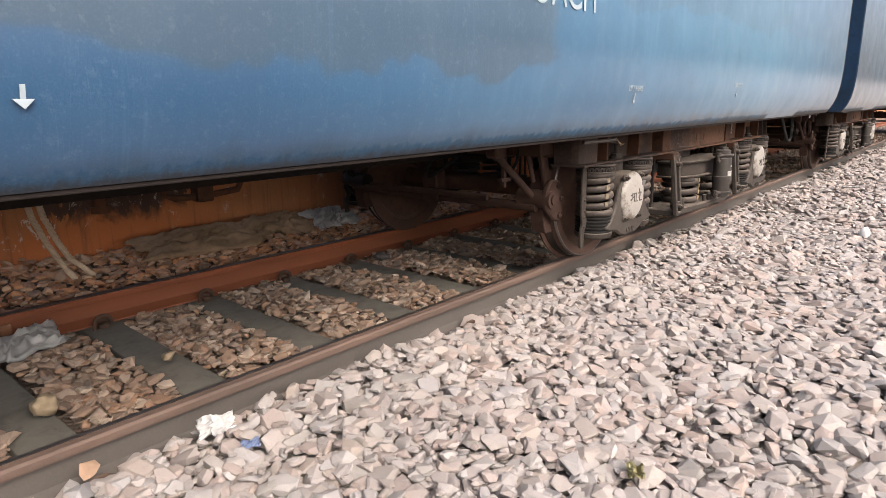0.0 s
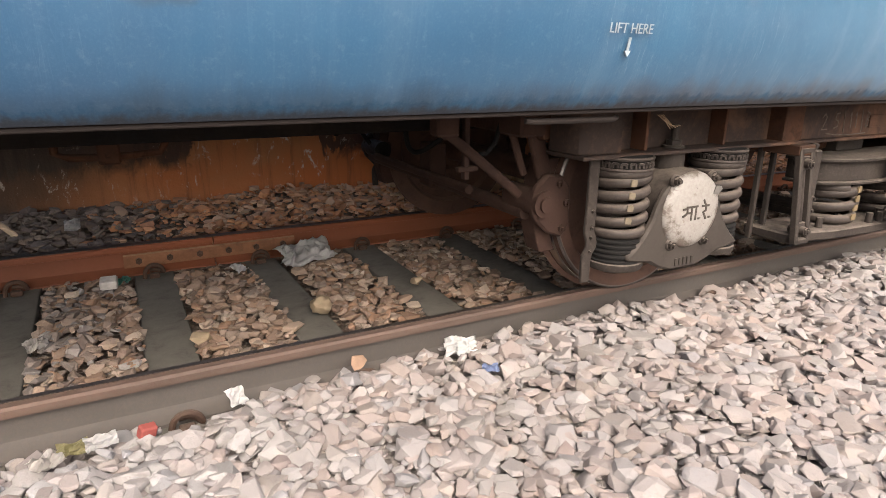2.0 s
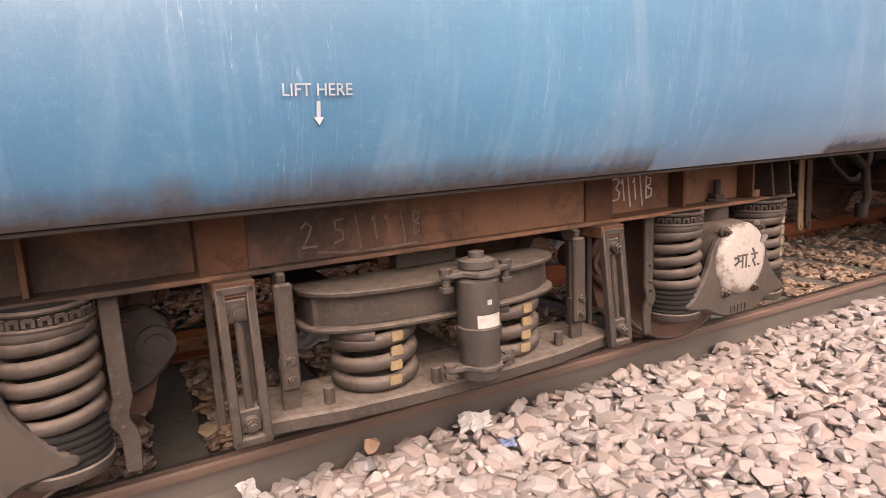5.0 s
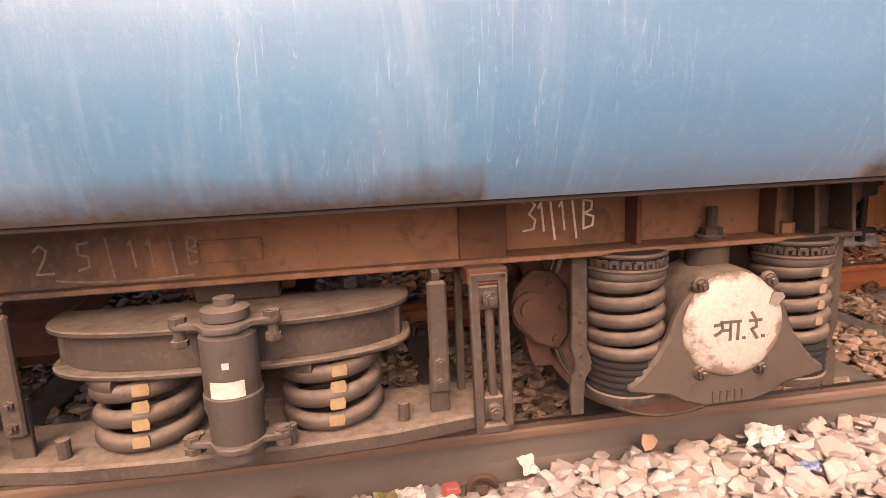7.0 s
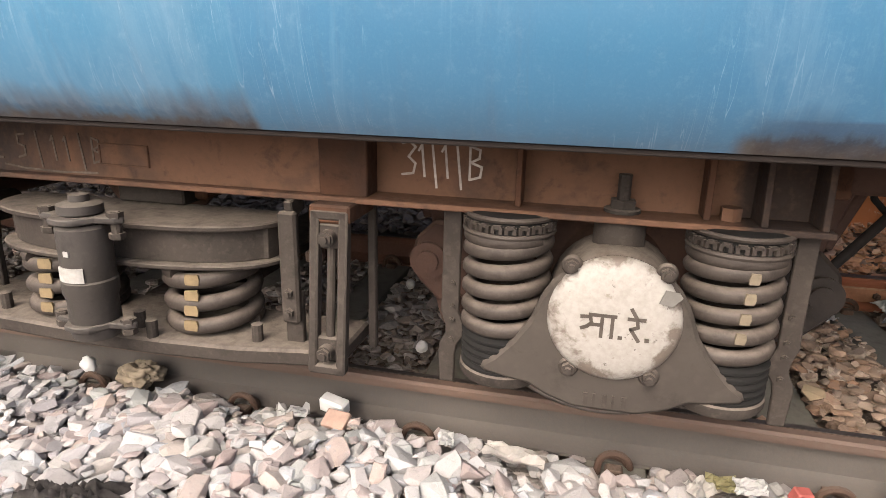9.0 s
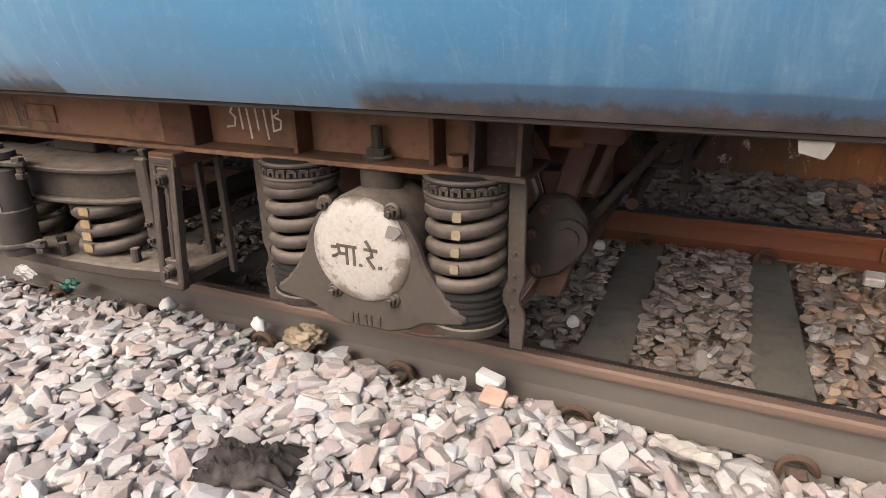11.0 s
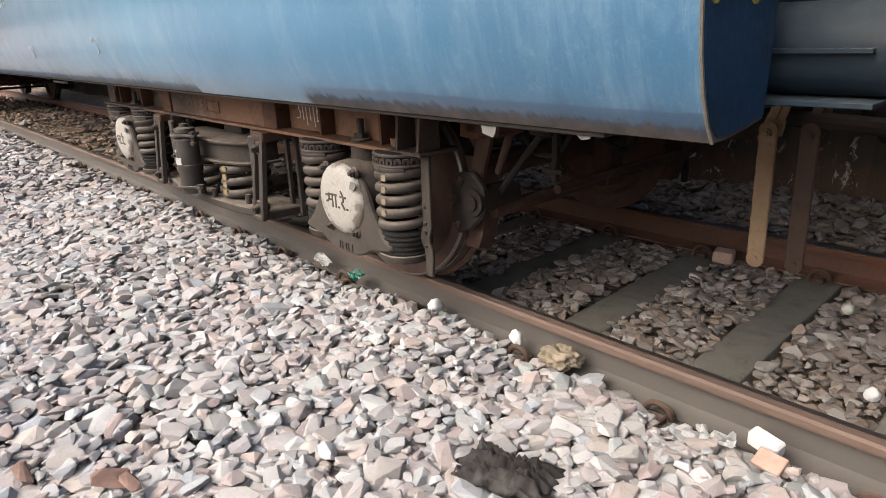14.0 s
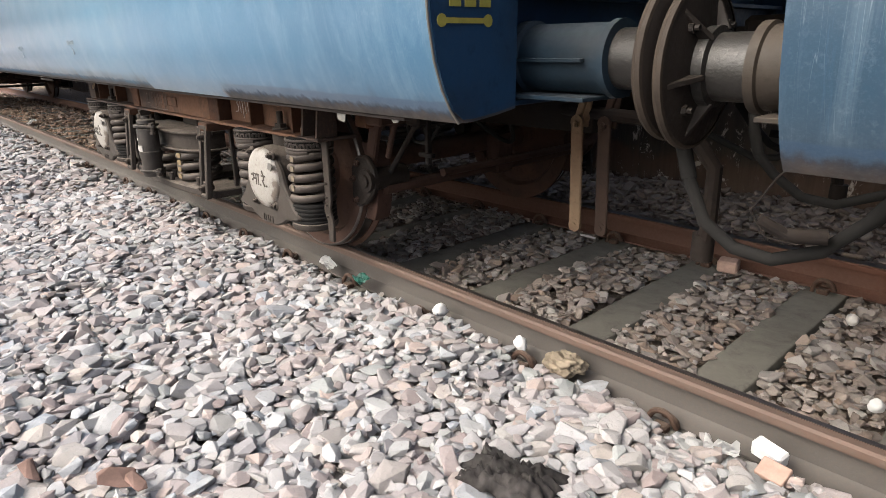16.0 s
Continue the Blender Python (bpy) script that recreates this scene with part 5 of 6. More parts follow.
def make_coach():
    coach = thing("coach", "long weathered blue passenger coach on spring bogies, rolling slowly", "railway coach")
    x_end = 2 * HALF - END
    body_profile = side_profile()

    def body(bm):
        prism(bm, body_profile, "x", x_end + 0.26, END - 0.26)
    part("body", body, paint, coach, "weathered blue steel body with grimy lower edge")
    part("roof", lambda bm: prism(bm, [(y, z + 0.01) for y, z in body_profile if z > 3.3] , "x", x_end, END), roof_grey, coach, "grey curved roof")
    for k, (a, b) in enumerate(((END - 0.26, END), (x_end, x_end + 0.26))):
        for mirror in (False, True):
            def pillar(bm):
                prof = [(-0.36, 0.930), (-0.46, 0.915), (-0.56, 0.905)] + [p for p in body_profile[0:8]] + [(-0.36, 3.05)]
                if mirror:
                    prof = [(FAR - y, z) for y, z in prof]
                prism(bm, prof, "x", a, b)
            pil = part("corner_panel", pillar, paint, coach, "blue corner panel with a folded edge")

            def face(bm):
                prof = [(-0.365, 0.94), (-0.46, 0.925), (-0.56, 0.915), (-0.605, 0.916)] + [(y + 0.012, z) for y, z in body_profile[1:8]] + [(-0.365, 3.0)]
                if mirror:
                    prof = [(FAR - y, z) for y, z in prof]
                prism(bm, prof, "x", b if k == 0 else a - 0.004, b + 0.004 if k == 0 else a)
            part("end_face", face, end_blue, pil, "dark blue painted end face")
    part("edge_trim", lambda bm: sweep(bm, [(END, y, z) for y, z in body_profile[:8]], 0.0042, 6), worn_edge, coach, "chipped worn corner edge")
    mark_x = END + 0.004

    def dumbbell(bm):
        box(bm, mark_x, mark_x + 0.003, -0.69, -0.50, 1.19, 1.205, 0)
        for y in (-0.69, -0.50):
            rod(bm, (mark_x, y, 1.1975), (mark_x + 0.003, y, 1.1975), 0.018, 14)
    part("yellow_mark", dumbbell, yellow_paint, coach, "yellow dumbbell-shaped mark on the end")

    def figures(bm):
        for k in range(3):
            box(bm, mark_x, mark_x + 0.003, -0.66 + 0.062 * k, -0.615 + 0.062 * k, 1.235, 1.31, 0)
    part("figure_bars", figures, yellow_paint, coach, "yellow painted bars above the mark")
    part("sole_bar", lambda bm: (box(bm, x_end + 0.27, END - 0.27, -0.610, -0.56, 0.890, 0.904, 0.003), box(bm, x_end + 0.27, END - 0.27, FAR + 0.56, FAR + 0.610, 0.890, 0.904, 0.003)), sole_dark, coach, "dark lower edge of the underframe")
    part("underframe", lambda bm: (box(bm, x_end + 0.1, END - 0.3, -0.555, FAR + 0.555, 0.892, 0.9045, 0),
                                   box(bm, x_end + 0.1, END - 0.3, 0.55, 0.72, 0.72, 0.891, 0.004), box(bm, x_end + 0.1, END - 0.3, 1.02, 1.19, 0.72, 0.891, 0.004)), under_dark, coach, "dark underframe with two long beams")
    for x in (END - 0.24, x_end + 0.24):
        k = 1 if x > HALF else -1
        part("headstock", lambda bm: (box(bm, min(x, x + k * 0.10), max(x, x + k * 0.10), -0.34, FAR + 0.34, 0.93, 1.29, 0.008),
                                      box(bm, min(x, x + k * 0.16), max(x, x + k * 0.16), -0.34, FAR + 0.34, 1.28, 1.30, 0.003),
                                      box(bm, min(x, x + k * 0.16), max(x, x + k * 0.16), -0.34, FAR + 0.34, 0.925, 0.945, 0.003)), end_blue, coach, "dark blue headstock beam")
        for y in (-0.135, FAR + 0.135):
            def casing(bm):
                lathe(bm, [(0.125, k * 0.0), (0.125, k * 0.04), (0.112, k * 0.05), (0.112, k * 0.36), (0.122, k * 0.365), (0.122, k * 0.39), (0.10, k * 0.392)], (x + k * 0.10, y, 1.08), "x", 40)
                box(bm, min(x, x + k * 0.42), max(x, x + k * 0.42), y - 0.135, y - 0.108, 1.072, 1.084, 0.002)
                box(bm, min(x, x + k * 0.44), max(x, x + k * 0.44), y - 0.14, y + 0.14, 0.952, 0.966, 0.002)
            b = part("buffer", casing, casing_blue if k > 0 else tan_cast, coach, "grimy buffer casing")

            def plunger(bm):
                rod(bm, (x + k * 0.48, y, 1.08), (x + k * 0.66, y, 1.08), 0.094, 36)
                lathe(bm, [(0.094, k * 0.60), (0.112, k * 0.605), (0.112, k * 0.635), (0.094, k * 0.64)], (x, y, 1.08), "x", 36)
            part("plunger", plunger, grease, b, "dark greased plunger")

            def head(bm):
                lathe(bm, [(0.10, k * 0.635), (0.20, k * 0.652), (0.226, k * 0.660), (0.226, k * 0.680), (0.20, k * 0.694), (0.12, k * 0.6985), (0.001, k * 0.699)], (x, y, 1.08), "x", 56)
            part("buffer_head", head, dark_cast, b, "dark round buffer head with ribs")
            part("head_rim", lambda bm: lathe(bm, [(0.224, k * 0.655), (0.234, k * 0.657), (0.238, k * 0.668), (0.234, k * 0.680), (0.224, k * 0.683)], (x, y, 1.08), "x", 56, False), rim_brown if k > 0 else dark_cast, b, "worn rim of the buffer head")
            for q in range(6):
                def rib(bm):
                    prism(bm, [(k * 0.652, 0.095), (k * 0.596, 0.105), (k * 0.652, 0.205)], "y", -0.008, 0.008, 0.002)
                part("head_rib", rib, dark_cast, b, "", pose(x, y, 1.08, 60 * q + 17, 0, 0))
            for q in range(4):
                a = 2 * math.pi * q / 4 + 0.75
                part("head_bolt", lambda bm: hexbolt(bm, (x + k * 0.652, y + 0.155 * math.cos(a), 1.08 + 0.155 * math.sin(a)), (-k, 0, 0), 0.016, 0.02), dark_cast, b)
        part("coupling", lambda bm: (box(bm, min(x, x + k * 0.5), max(x, x + k * 0.5), FAR / 2 - 0.09, FAR / 2 + 0.09, 0.98, 1.18, 0.02),
                                     prism(bm, [(x + k * 0.5, FAR / 2 - 0.16), (x + k * 0.72, FAR / 2 - 0.12), (x + k * 0.72, FAR / 2 + 0.14), (x + k * 0.5, FAR / 2 + 0.16)], "z", 0.93, 1.22, 0.02)), under_dark, coach, "dark centre coupling")
        part("gangway", lambda bm: box(bm, min(x, x + k * 0.70), max(x, x + k * 0.70), 0.27, FAR - 0.27, 1.34, 3.3, 0.03), rubber, coach, "black gangway bellows between the coaches")
    # what hangs at this end of the coach
    for dx, y, mat_, lab in ((4.425, 0.28, strap_tan, "tan painted flat hanging bar"), (4.545, 0.30, bar_brown, "brown flat hanging bar")):
        def hang(bm):
            bar(bm, (dx - 0.004, y, 0.815), (dx + 0.012, y, 0.355), 0.058, 0.014, (0, 1, 0), 0.004)
            rod(bm, (dx + 0.012, y - 0.0085, 0.358), (dx + 0.012, y + 0.0085, 0.358), 0.029, 18)
            rod(bm, (dx - 0.004, y - 0.0085, 0.81), (dx - 0.004, y + 0.0085, 0.81), 0.029, 18)
            rod(bm, (dx + 0.012, y - 0.013, 0.362), (dx + 0.012, y - 0.006, 0.362), 0.009, 12)
            hexbolt(bm, (dx - 0.004, y - 0.007, 0.80), (0, -1, 0), 0.016, 0.014)
            bar(bm, (dx + 0.02, y + 0.02, 0.93), (dx - 0.03, y + 0.02, 0.77), 0.03, 0.02)
            bar(bm, (dx + 0.02, y + 0.03, 0.93), (dx, y + 0.03, 0.79), 0.06, 0.012)
        part("hanging_bar", hang, mat_, coach, lab)
    for shift, radius, drop in ((0.0, 0.020, 0.0), (0.55, 0.017, 0.06)):
        def hose(bm):
            pts = [(5.03, -0.03 + shift, 0.93), (5.06, -0.06 + shift, 0.82), (5.10, -0.08 + shift, 0.72), (5.17, -0.10 + shift, 0.60 + drop), (5.27, -0.10 + shift, 0.535 + drop), (5.38, -0.10 + shift, 0.525 + drop),
                   (5.50, -0.09 + shift, 0.575 + drop), (5.60, -0.07 + shift, 0.68), (5.68, -0.04 + shift, 0.80), (5.74, 0.0 + shift, 0.93)]
            sweep(bm, pts, radius, 12)
            for a, b in ((1, 2), (7, 8)):
                rod(bm, pts[a], pts[b], radius * 1.2, 12)
        part("brake_hose", hose, rubber, coach, "thick black hose looped between the coaches")
    part("air_pipe", lambda bm: (sweep(bm, [(4.3, 0.35, 0.85), (4.75, 0.30, 0.84), (4.95, 0.25, 0.80), (5.05, 0.22, 0.70), (5.06, 0.2, 0.50), (5.04, 0.22, 0.40)], 0.028, 10), rod(bm, (5.04, 0.22, 0.36), (5.04, 0.22, 0.46), 0.04, 12)), under_dark, coach, "dark hanging pipe with a cock")
    part("loose_wire", lambda bm: sweep(bm, [(5.50, -0.30, 0.90), (5.42, -0.28, 0.80), (5.36, -0.26, 0.70), (5.40, -0.24, 0.63), (5.47, -0.22, 0.62)], 0.003, 6), under_dark, coach, "loose hanging wire")
    part("cock", lambda bm: (rod(bm, (5.42, -0.16, 0.62), (5.52, -0.13, 0.63), 0.022, 12), rod(bm, (5.36, -0.19, 0.66), (5.43, -0.16, 0.62), 0.018, 10)), under_dark, coach, "small metal pipe cock")
    # lettering on the side
    def lettering(words, x, z, size, squeeze=1.0):
        cu = bpy.data.curves.new("text", 'FONT')
        cu.body, cu.size, cu.extrude, cu.align_x = words, size, 0.001, 'CENTER'
        ob = bpy.data.objects.new("text", cu)
        me = bpy.data.meshes.new_from_object(ob)
        me.name = "lettering"
        bpy.data.objects.remove(ob)
        me.materials.append(white_paint)
        lean = math.degrees(math.atan2(0.020, 0.11))
        y = -0.738 if z > 1.19 else -0.7285
        return placed("lettering", me, coach, pose(x, y - 0.003, z, 90 + (lean if z < 1.3 else 1.2)) @ Matrix.Diagonal((squeeze, 1, 1, 1)))
    for x, z in ((-0.747, 1.131), (0.925, 1.164)):
        ob = lettering("LIFT HERE", x, z - 0.004, 0.040, 0.86)
        tagged(ob, "white stencilled words LIFT HERE")
        ob.matrix_local = pose(x, -0.7345 if z < 1.15 else -0.7375, z - 0.004, 100) @ Matrix.Diagonal((0.95, 1, 1, 1))

        def arrow(bm):
            y0 = -0.7335 if z < 1.15 else -0.7355
            bar(bm, (x, y0, z - 0.016), (x, y0 + 0.010, z - 0.062), 0.009, 0.003, (0, 1, 0), 0)
            prism(bm, [(x - 0.012, z - 0.052), (x + 0.012, z - 0.052), (x, z - 0.070)], "y", y0 + 0.006, y0 + 0.012)
        part("arrow", arrow, white_paint, coach, "white stencilled arrow")

    def arrow_far(bm):
        bar(bm, (-3.51, -0.733, 1.13), (-3.51, -0.7225, 1.095), 0.010, 0.003, (0, 1, 0), 0)
        prism(bm, [(-3.53, 1.102), (-3.49, 1.102), (-3.51, 1.082)], "y", -0.728, -0.722)
    part("arrow", arrow_far, white_paint, coach, "white stencilled arrow")

    word = lettering("COACH", -1.56, 1.464, 0.20, 0.90)
    word.matrix_local = pose(-1.56, -0.7545, 1.464, 90) @ Matrix.Diagonal((0.90, 1, 1, 1))
    tagged(word, "large white painted word COACH")
    # small things under the floor
    part("pipe_stub", lambda bm: (rod(bm, (-2.70, 1.3, 0.89), (-2.70, 1.3, 0.57), 0.035, 14), rod(bm, (-2.70, 1.3, 0.55), (-2.70, 1.3, 0.585), 0.045, 14)), frame_brown, coach, "rusty drain pipe stub")
    part("pull_rod", lambda bm: (sweep(bm, [(-2.36, 1.3, 0.89), (-2.36, 1.3, 0.60), (-2.30, 1.3, 0.575), (-2.10, 1.3, 0.57), (-1.90, 1.3, 0.585), (-1.86, 1.3, 0.65), (-1.86, 1.3, 0.89)], 0.02, 10), box(bm, -2.18, -2.08, 1.25, 1.35, 0.54, 0.89, 0.01)), frame_brown, coach, "rusty brake pull rod")
    for dx in (0.0, 0.055):
        def rope(bm):
            way = [Vector(p) for p in ((-2.92 + dx, 1.75, 0.62), (-2.90 + dx, 1.75, 0.50), (-2.85 + dx, 1.75, 0.35), (-2.80 + dx, 1.75, 0.24), (-2.765 + 1.6 * dx, 1.75, 0.17), (-2.735 + 1.8 * dx, 1.75, 0.12))]
            for strand in range(3):
                pts = []
                for q in range(91):
                    k, u = min(int(q / 18), 4), q / 18 - min(int(q / 18), 4)
                    a = 2 * math.pi * (q / 9 + strand / 3)
                    pts.append(way[k].lerp(way[k + 1], u) + Vector((0.0095 * math.cos(a), 0.0095 * math.sin(a), 0)))
                sweep(bm, pts, 0.0092, 7)
        part("rope", rope, rope_pale, coach, "hanging twisted pale rope")
    part("plastic_tag", lambda bm: prism(bm, [(3.935, 0.893), (3.995, 0.893), (3.990, 0.872), (3.982, 0.856), (3.940, 0.866)], "y", -0.60, -0.597), tag_plastic, coach, "torn white plastic scrap")
    part("plastic_tag", lambda bm: prism(bm, [(4.26, 0.893), (4.31, 0.893), (4.305, 0.882), (4.28, 0.878)], "y", -0.60, -0.597), tag_plastic, coach, "torn white plastic scrap")
    for q in range(5):
        part("straw", lambda bm: sweep(bm, [(-0.19 + 0.008 * q, -0.345, 0.850), (-0.165 + 0.010 * q, -0.37, 0.822 - 0.004 * q), (-0.148 + 0.014 * q, -0.38, 0.795 + 0.003 * q)], 0.0013, 5), cloth_tan, coach, "wisp of dry straw")
    part("gutter_pipe", lambda bm: sweep(bm, [(-0.99, -0.575, 0.872), (-0.96, -0.58, 0.869), (-0.64, -0.58, 0.867), (-0.61, -0.56, 0.870)], 0.010, 10), sole_dark, coach, "thin dark pipe under the body edge")
    wheelsets = add_bogie(coach, 0.0, True) + add_bogie(coach, -14.783, False)
    return coach, wheelsets


coach, wheelsets = make_coach()
next_coach = copy_thing(coach, pose(0, 0, 0))
tagged(next_coach, "second weathered blue coach coupled behind the first")
for ob in next_coach.children:
    if ob.name.startswith(("body", "corner_panel")):
        ob.material_slots[0].link = 'OBJECT'
        ob.material_slots[0].material = dull_paint
    if ob.name.startswith("buffer") and ob.data.materials[0] == casing_blue:
        ob.material_slots[0].link = 'OBJECT'
        ob.material_slots[0].material = tan_cast
        tagged(ob, "tan-brown buffer casing")
next_wheelsets = [ob for ob in next_coach.children if ob.name.startswith("wheelset")]


# ---- litter and odd stones on the ballast ----
def crumple(name, label, category, x, y, z, sx, sy, amp, material, seed, turn=0.0, tilt=(0, 0)):
    """A crumpled sheet with thickness."""
    rng = random.Random(seed)
    n = 9
    bm = bmesh.new()
    grid = []
    ox, oy = rng.uniform(0, 50), rng.uniform(0, 50)
    for i in range(n):
        row = []
        for j in range(n):
            u, v = i / (n - 1) - 0.5, j / (n - 1) - 0.5
            h = amp * noise.noise((u * 3.1 + ox, v * 3.1 + oy, 0.3)) + 0.5 * amp * noise.noise((u * 8 + ox, v * 8 + oy, 2.3))
            row.append(bm.verts.new((sx * (u + 0.05 * noise.noise((u * 4 + ox, v * 4, 5.0))), sy * (v + 0.06 * noise.noise((u * 4, v * 4 + oy, 9.0))), h)))
        grid.append(row)
    faces = [bm.faces.new((grid[i][j], grid[i + 1][j], grid[i + 1][j + 1], grid[i][j + 1])) for i in range(n - 1) for j in range(n - 1)]
    bmesh.ops.solidify(bm, geom=faces, thickness=0.003)
    me = bpy.data.meshes.new(name)
    bm.to_mesh(me)
    bm.free()
    me.materials.append(material)
    ob = new(name, me)
    ob.matrix_local = pose(x, y, z, tilt[0], tilt[1], turn)
    return tagged(ob, label, category)


def draped(name, label, category, x, y, z, sx, sy, amp, material, seed, turn=0.0, tilt=(0, 0)):
    """A thrown-down cloth or bag: long folds, a ragged outline, the rim sunk to the ground."""
    rng = random.Random(seed)
    ox, oy = rng.uniform(0, 50), rng.uniform(0, 50)
    nx, ny = 44, 24
    bm = bmesh.new()
    grid = []
    for i in range(nx):
        row = []
        for j in range(ny):
            u, v = 2 * i / (nx - 1) - 1, 2 * j / (ny - 1) - 1
            fold = 1 - abs(noise.noise((u * 1.6 + ox, v * 4.2 + oy, 0.3)))
            crease = 1 - abs(noise.noise((u * 5.5 + ox, v * 6.5 + oy, 4.3)))
            rim = max(0.0, 1 - max(abs(u), abs(v)) ** 4)
            h = amp * (0.9 * fold ** 3 + 0.18 * crease ** 3) * (0.25 + 0.75 * rim)
            k = 1 + 0.42 * noise.noise((u * 1.7 + ox, v * 1.7 + oy, 8.0)) + 0.10 * noise.noise((u * 7 + ox, v * 7 + oy, 3.0))
            row.append(bm.verts.new((0.5 * sx * u * k, 0.5 * sy * v * k, h)))
        grid.append(row)
    faces = [bm.faces.new((grid[i][j], grid[i + 1][j], grid[i + 1][j + 1], grid[i][j + 1])) for i in range(nx - 1) for j in range(ny - 1)]
    bmesh.ops.solidify(bm, geom=faces, thickness=0.004)
    me = bpy.data.meshes.new(name)
    bm.to_mesh(me)
    bm.free()
    me.materials.append(material)
    me.polygons.foreach_set("use_smooth", [True] * len(me.polygons))
    ob = new(name, me)
    ob.matrix_local = pose(x, y, z, tilt[0], tilt[1], turn)
    return tagged(ob, label, category)


def lump(name, label, category, x, y, z, s, material, seed, rough=0.25, cuts=2):
    """An uneven rounded lump."""
    rng = random.Random(seed)
    o = rng.uniform(0, 90)

    def build(bm):
        bmesh.ops.create_icosphere(bm, subdivisions=cuts + 1, radius=0.5)
        for v in bm.verts:
            d = v.co.normalized()
            k = 1 + rough * noise.noise(d * 1.6 + Vector((o, 0, 0))) + 0.4 * rough * noise.noise(d * 4.5 + Vector((o, 7, 0)))
            v.co = Vector((v.co.x * s[0], v.co.y * s[1], v.co.z * s[2])) * k
    ob = placed(name, mesh_of(name, build, material, 50), None, pose(x, y, z, rng.uniform(-12, 12), rng.uniform(-12, 12), rng.uniform(0, 360)))
    return tagged(ob, label, category)


def block(name, label, category, x, y, z, s, material, turn, tilt=(0, 0)):
    ob = placed(name, mesh_of(name, lambda bm: box(bm, -s[0] / 2, s[0] / 2, -s[1] / 2, s[1] / 2, -s[2] / 2, s[2] / 2, min(s) * 0.14), material), None, pose(x, y, z, tilt[0], tilt[1], turn))
    return tagged(ob, label, category)


def rock(label, x, y, z, size, shape, material, turn=(0, 0, 0)):
    V, F = FULL_SHAPES[shape]
    me = bpy.data.meshes.new("rock")
    me.from_pydata((V * size).tolist(), [], F.tolist())
    me.materials.append(material)
    ob = new("rock", me)
    ob.matrix_local = pose(x, y, z, *turn)
    return tagged(ob, label, "stone", "odd stones in the ballast")


draped("paper_cup_scrap", "folded white plastic cup scrap on the ballast", "litter", 0.985, -0.165, -0.068, 0.135, 0.075, 0.045, bright_white, 11, -12, (42, 0))
crumple("wrapper", "small blue foil wrapper on the ballast", "litter", 1.005, -0.365, -0.072, 0.065, 0.04, 0.015, blue_foil, 12, -20, (20, 0))
crumple("paper_scrap", "white paper scrap leaning on the rail foot", "litter", 0.112, -0.118, -0.090, 0.072, 0.066, 0.012, bright_white, 13, 30, (48, 10))
block("match_box", "crushed red and white cardboard packet beside the rail", "litter", -0.179, -0.205, -0.092, (0.052, 0.035, 0.045), red_paper, 20, (15, 10))
crumple("wrapper", "torn white printed wrapper beside the rail", "litter", -0.308, -0.195, -0.094, 0.09, 0.05, 0.02, paper_white, 14, 10, (30, 0))
crumple("wrapper", "faded yellow wrapper beside the rail", "litter", -0.385, -0.19, -0.100, 0.085, 0.05, 0.02, yellow_foil, 15, 5, (25, 0))
crumple("wrapper", "dirty white wrapper on the ballast", "litter", -0.450, -0.24, -0.090, 0.09, 0.06, 0.02, plastic_grey, 16, 40, (10, 5))
draped("plastic_bag", "crumpled dirty white plastic bag by the far rail", "litter", 0.80, 1.46, -0.105, 0.36, 0.20, 0.07, plastic_white, 17, 12, (20, 0))
crumple("paper_scrap", "white paper scrap between the sleepers", "litter", 0.40, 1.41, -0.125, 0.08, 0.08, 0.02, plastic_white, 18, 35, (20, 0))
draped("sack", "flattened brown sackcloth lying at the wall", "sack", 2.25, 2.38, 0.062, 0.92, 0.36, 0.09, cloth_tan, 19, -3, (21, 0))
draped("sack", "brown sackcloth heap at the wall", "sack", 2.98, 2.40, 0.072, 0.60, 0.32, 0.10, cloth_tan, 20, -5, (21, 0))
draped("plastic_bag", "pale grey plastic bag on the ballast", "litter", 3.48, 2.30, 0.070, 0.48, 0.30, 0.10, plastic_white, 21, 6, (24, 0))
lump("dried_lump", "dried brown crumpled lump against the rail", "litter", -2.405, -0.108, -0.086, (0.165, 0.095, 0.105), lump_mat, 22, 0.5, 4)
block("carton", "small white carton against the rail", "litter", -1.628, -0.108, -0.090, (0.10, 0.05, 0.055), plastic_white, -12, (10, 6))
block("card_box", "flattened pink cardboard piece by the carton", "litter", -1.586, -0.195, -0.090, (0.085, 0.065, 0.02), pink_paper, -8, (28, 0))
crumple("tissue", "crumpled white tissue by the carton", "litter", -1.745, -0.185, -0.092, 0.105, 0.06, 0.04, paper_white, 23, 20, (10, 0))
lump("paper_cup", "crushed white paper cup on the ballast", "litter", -2.640, -0.100, -0.086, (0.06, 0.05, 0.07), paper_white, 24, 0.3)
lump("paper_cup", "white crushed cup beside the rail", "litter", -3.130, -0.112, -0.083, (0.085, 0.06, 0.065), paper_white, 25, 0.3)
crumple("wrapper", "dark green foil wrapper by the rail", "litter", -3.745, -0.125, -0.083, 0.12, 0.07, 0.03, green_foil, 26, -20, (15, 0))
crumple("paper_scrap", "long white paper strip by the rail", "litter", -4.090, -0.118, -0.078, 0.20, 0.06, 0.02, paper_white, 27, -16, (15, 0))
draped("rag", "crumpled black cloth on the ballast", "rag", -2.095, -0.795, -0.085, 0.27, 0.17, 0.075, black_cloth, 28, 15)
lump("paper_cup", "small white cup between the sleepers", "litter", -1.552, 1.44, -0.13, (0.07, 0.07, 0.06), paper_white, 30, 0.15)
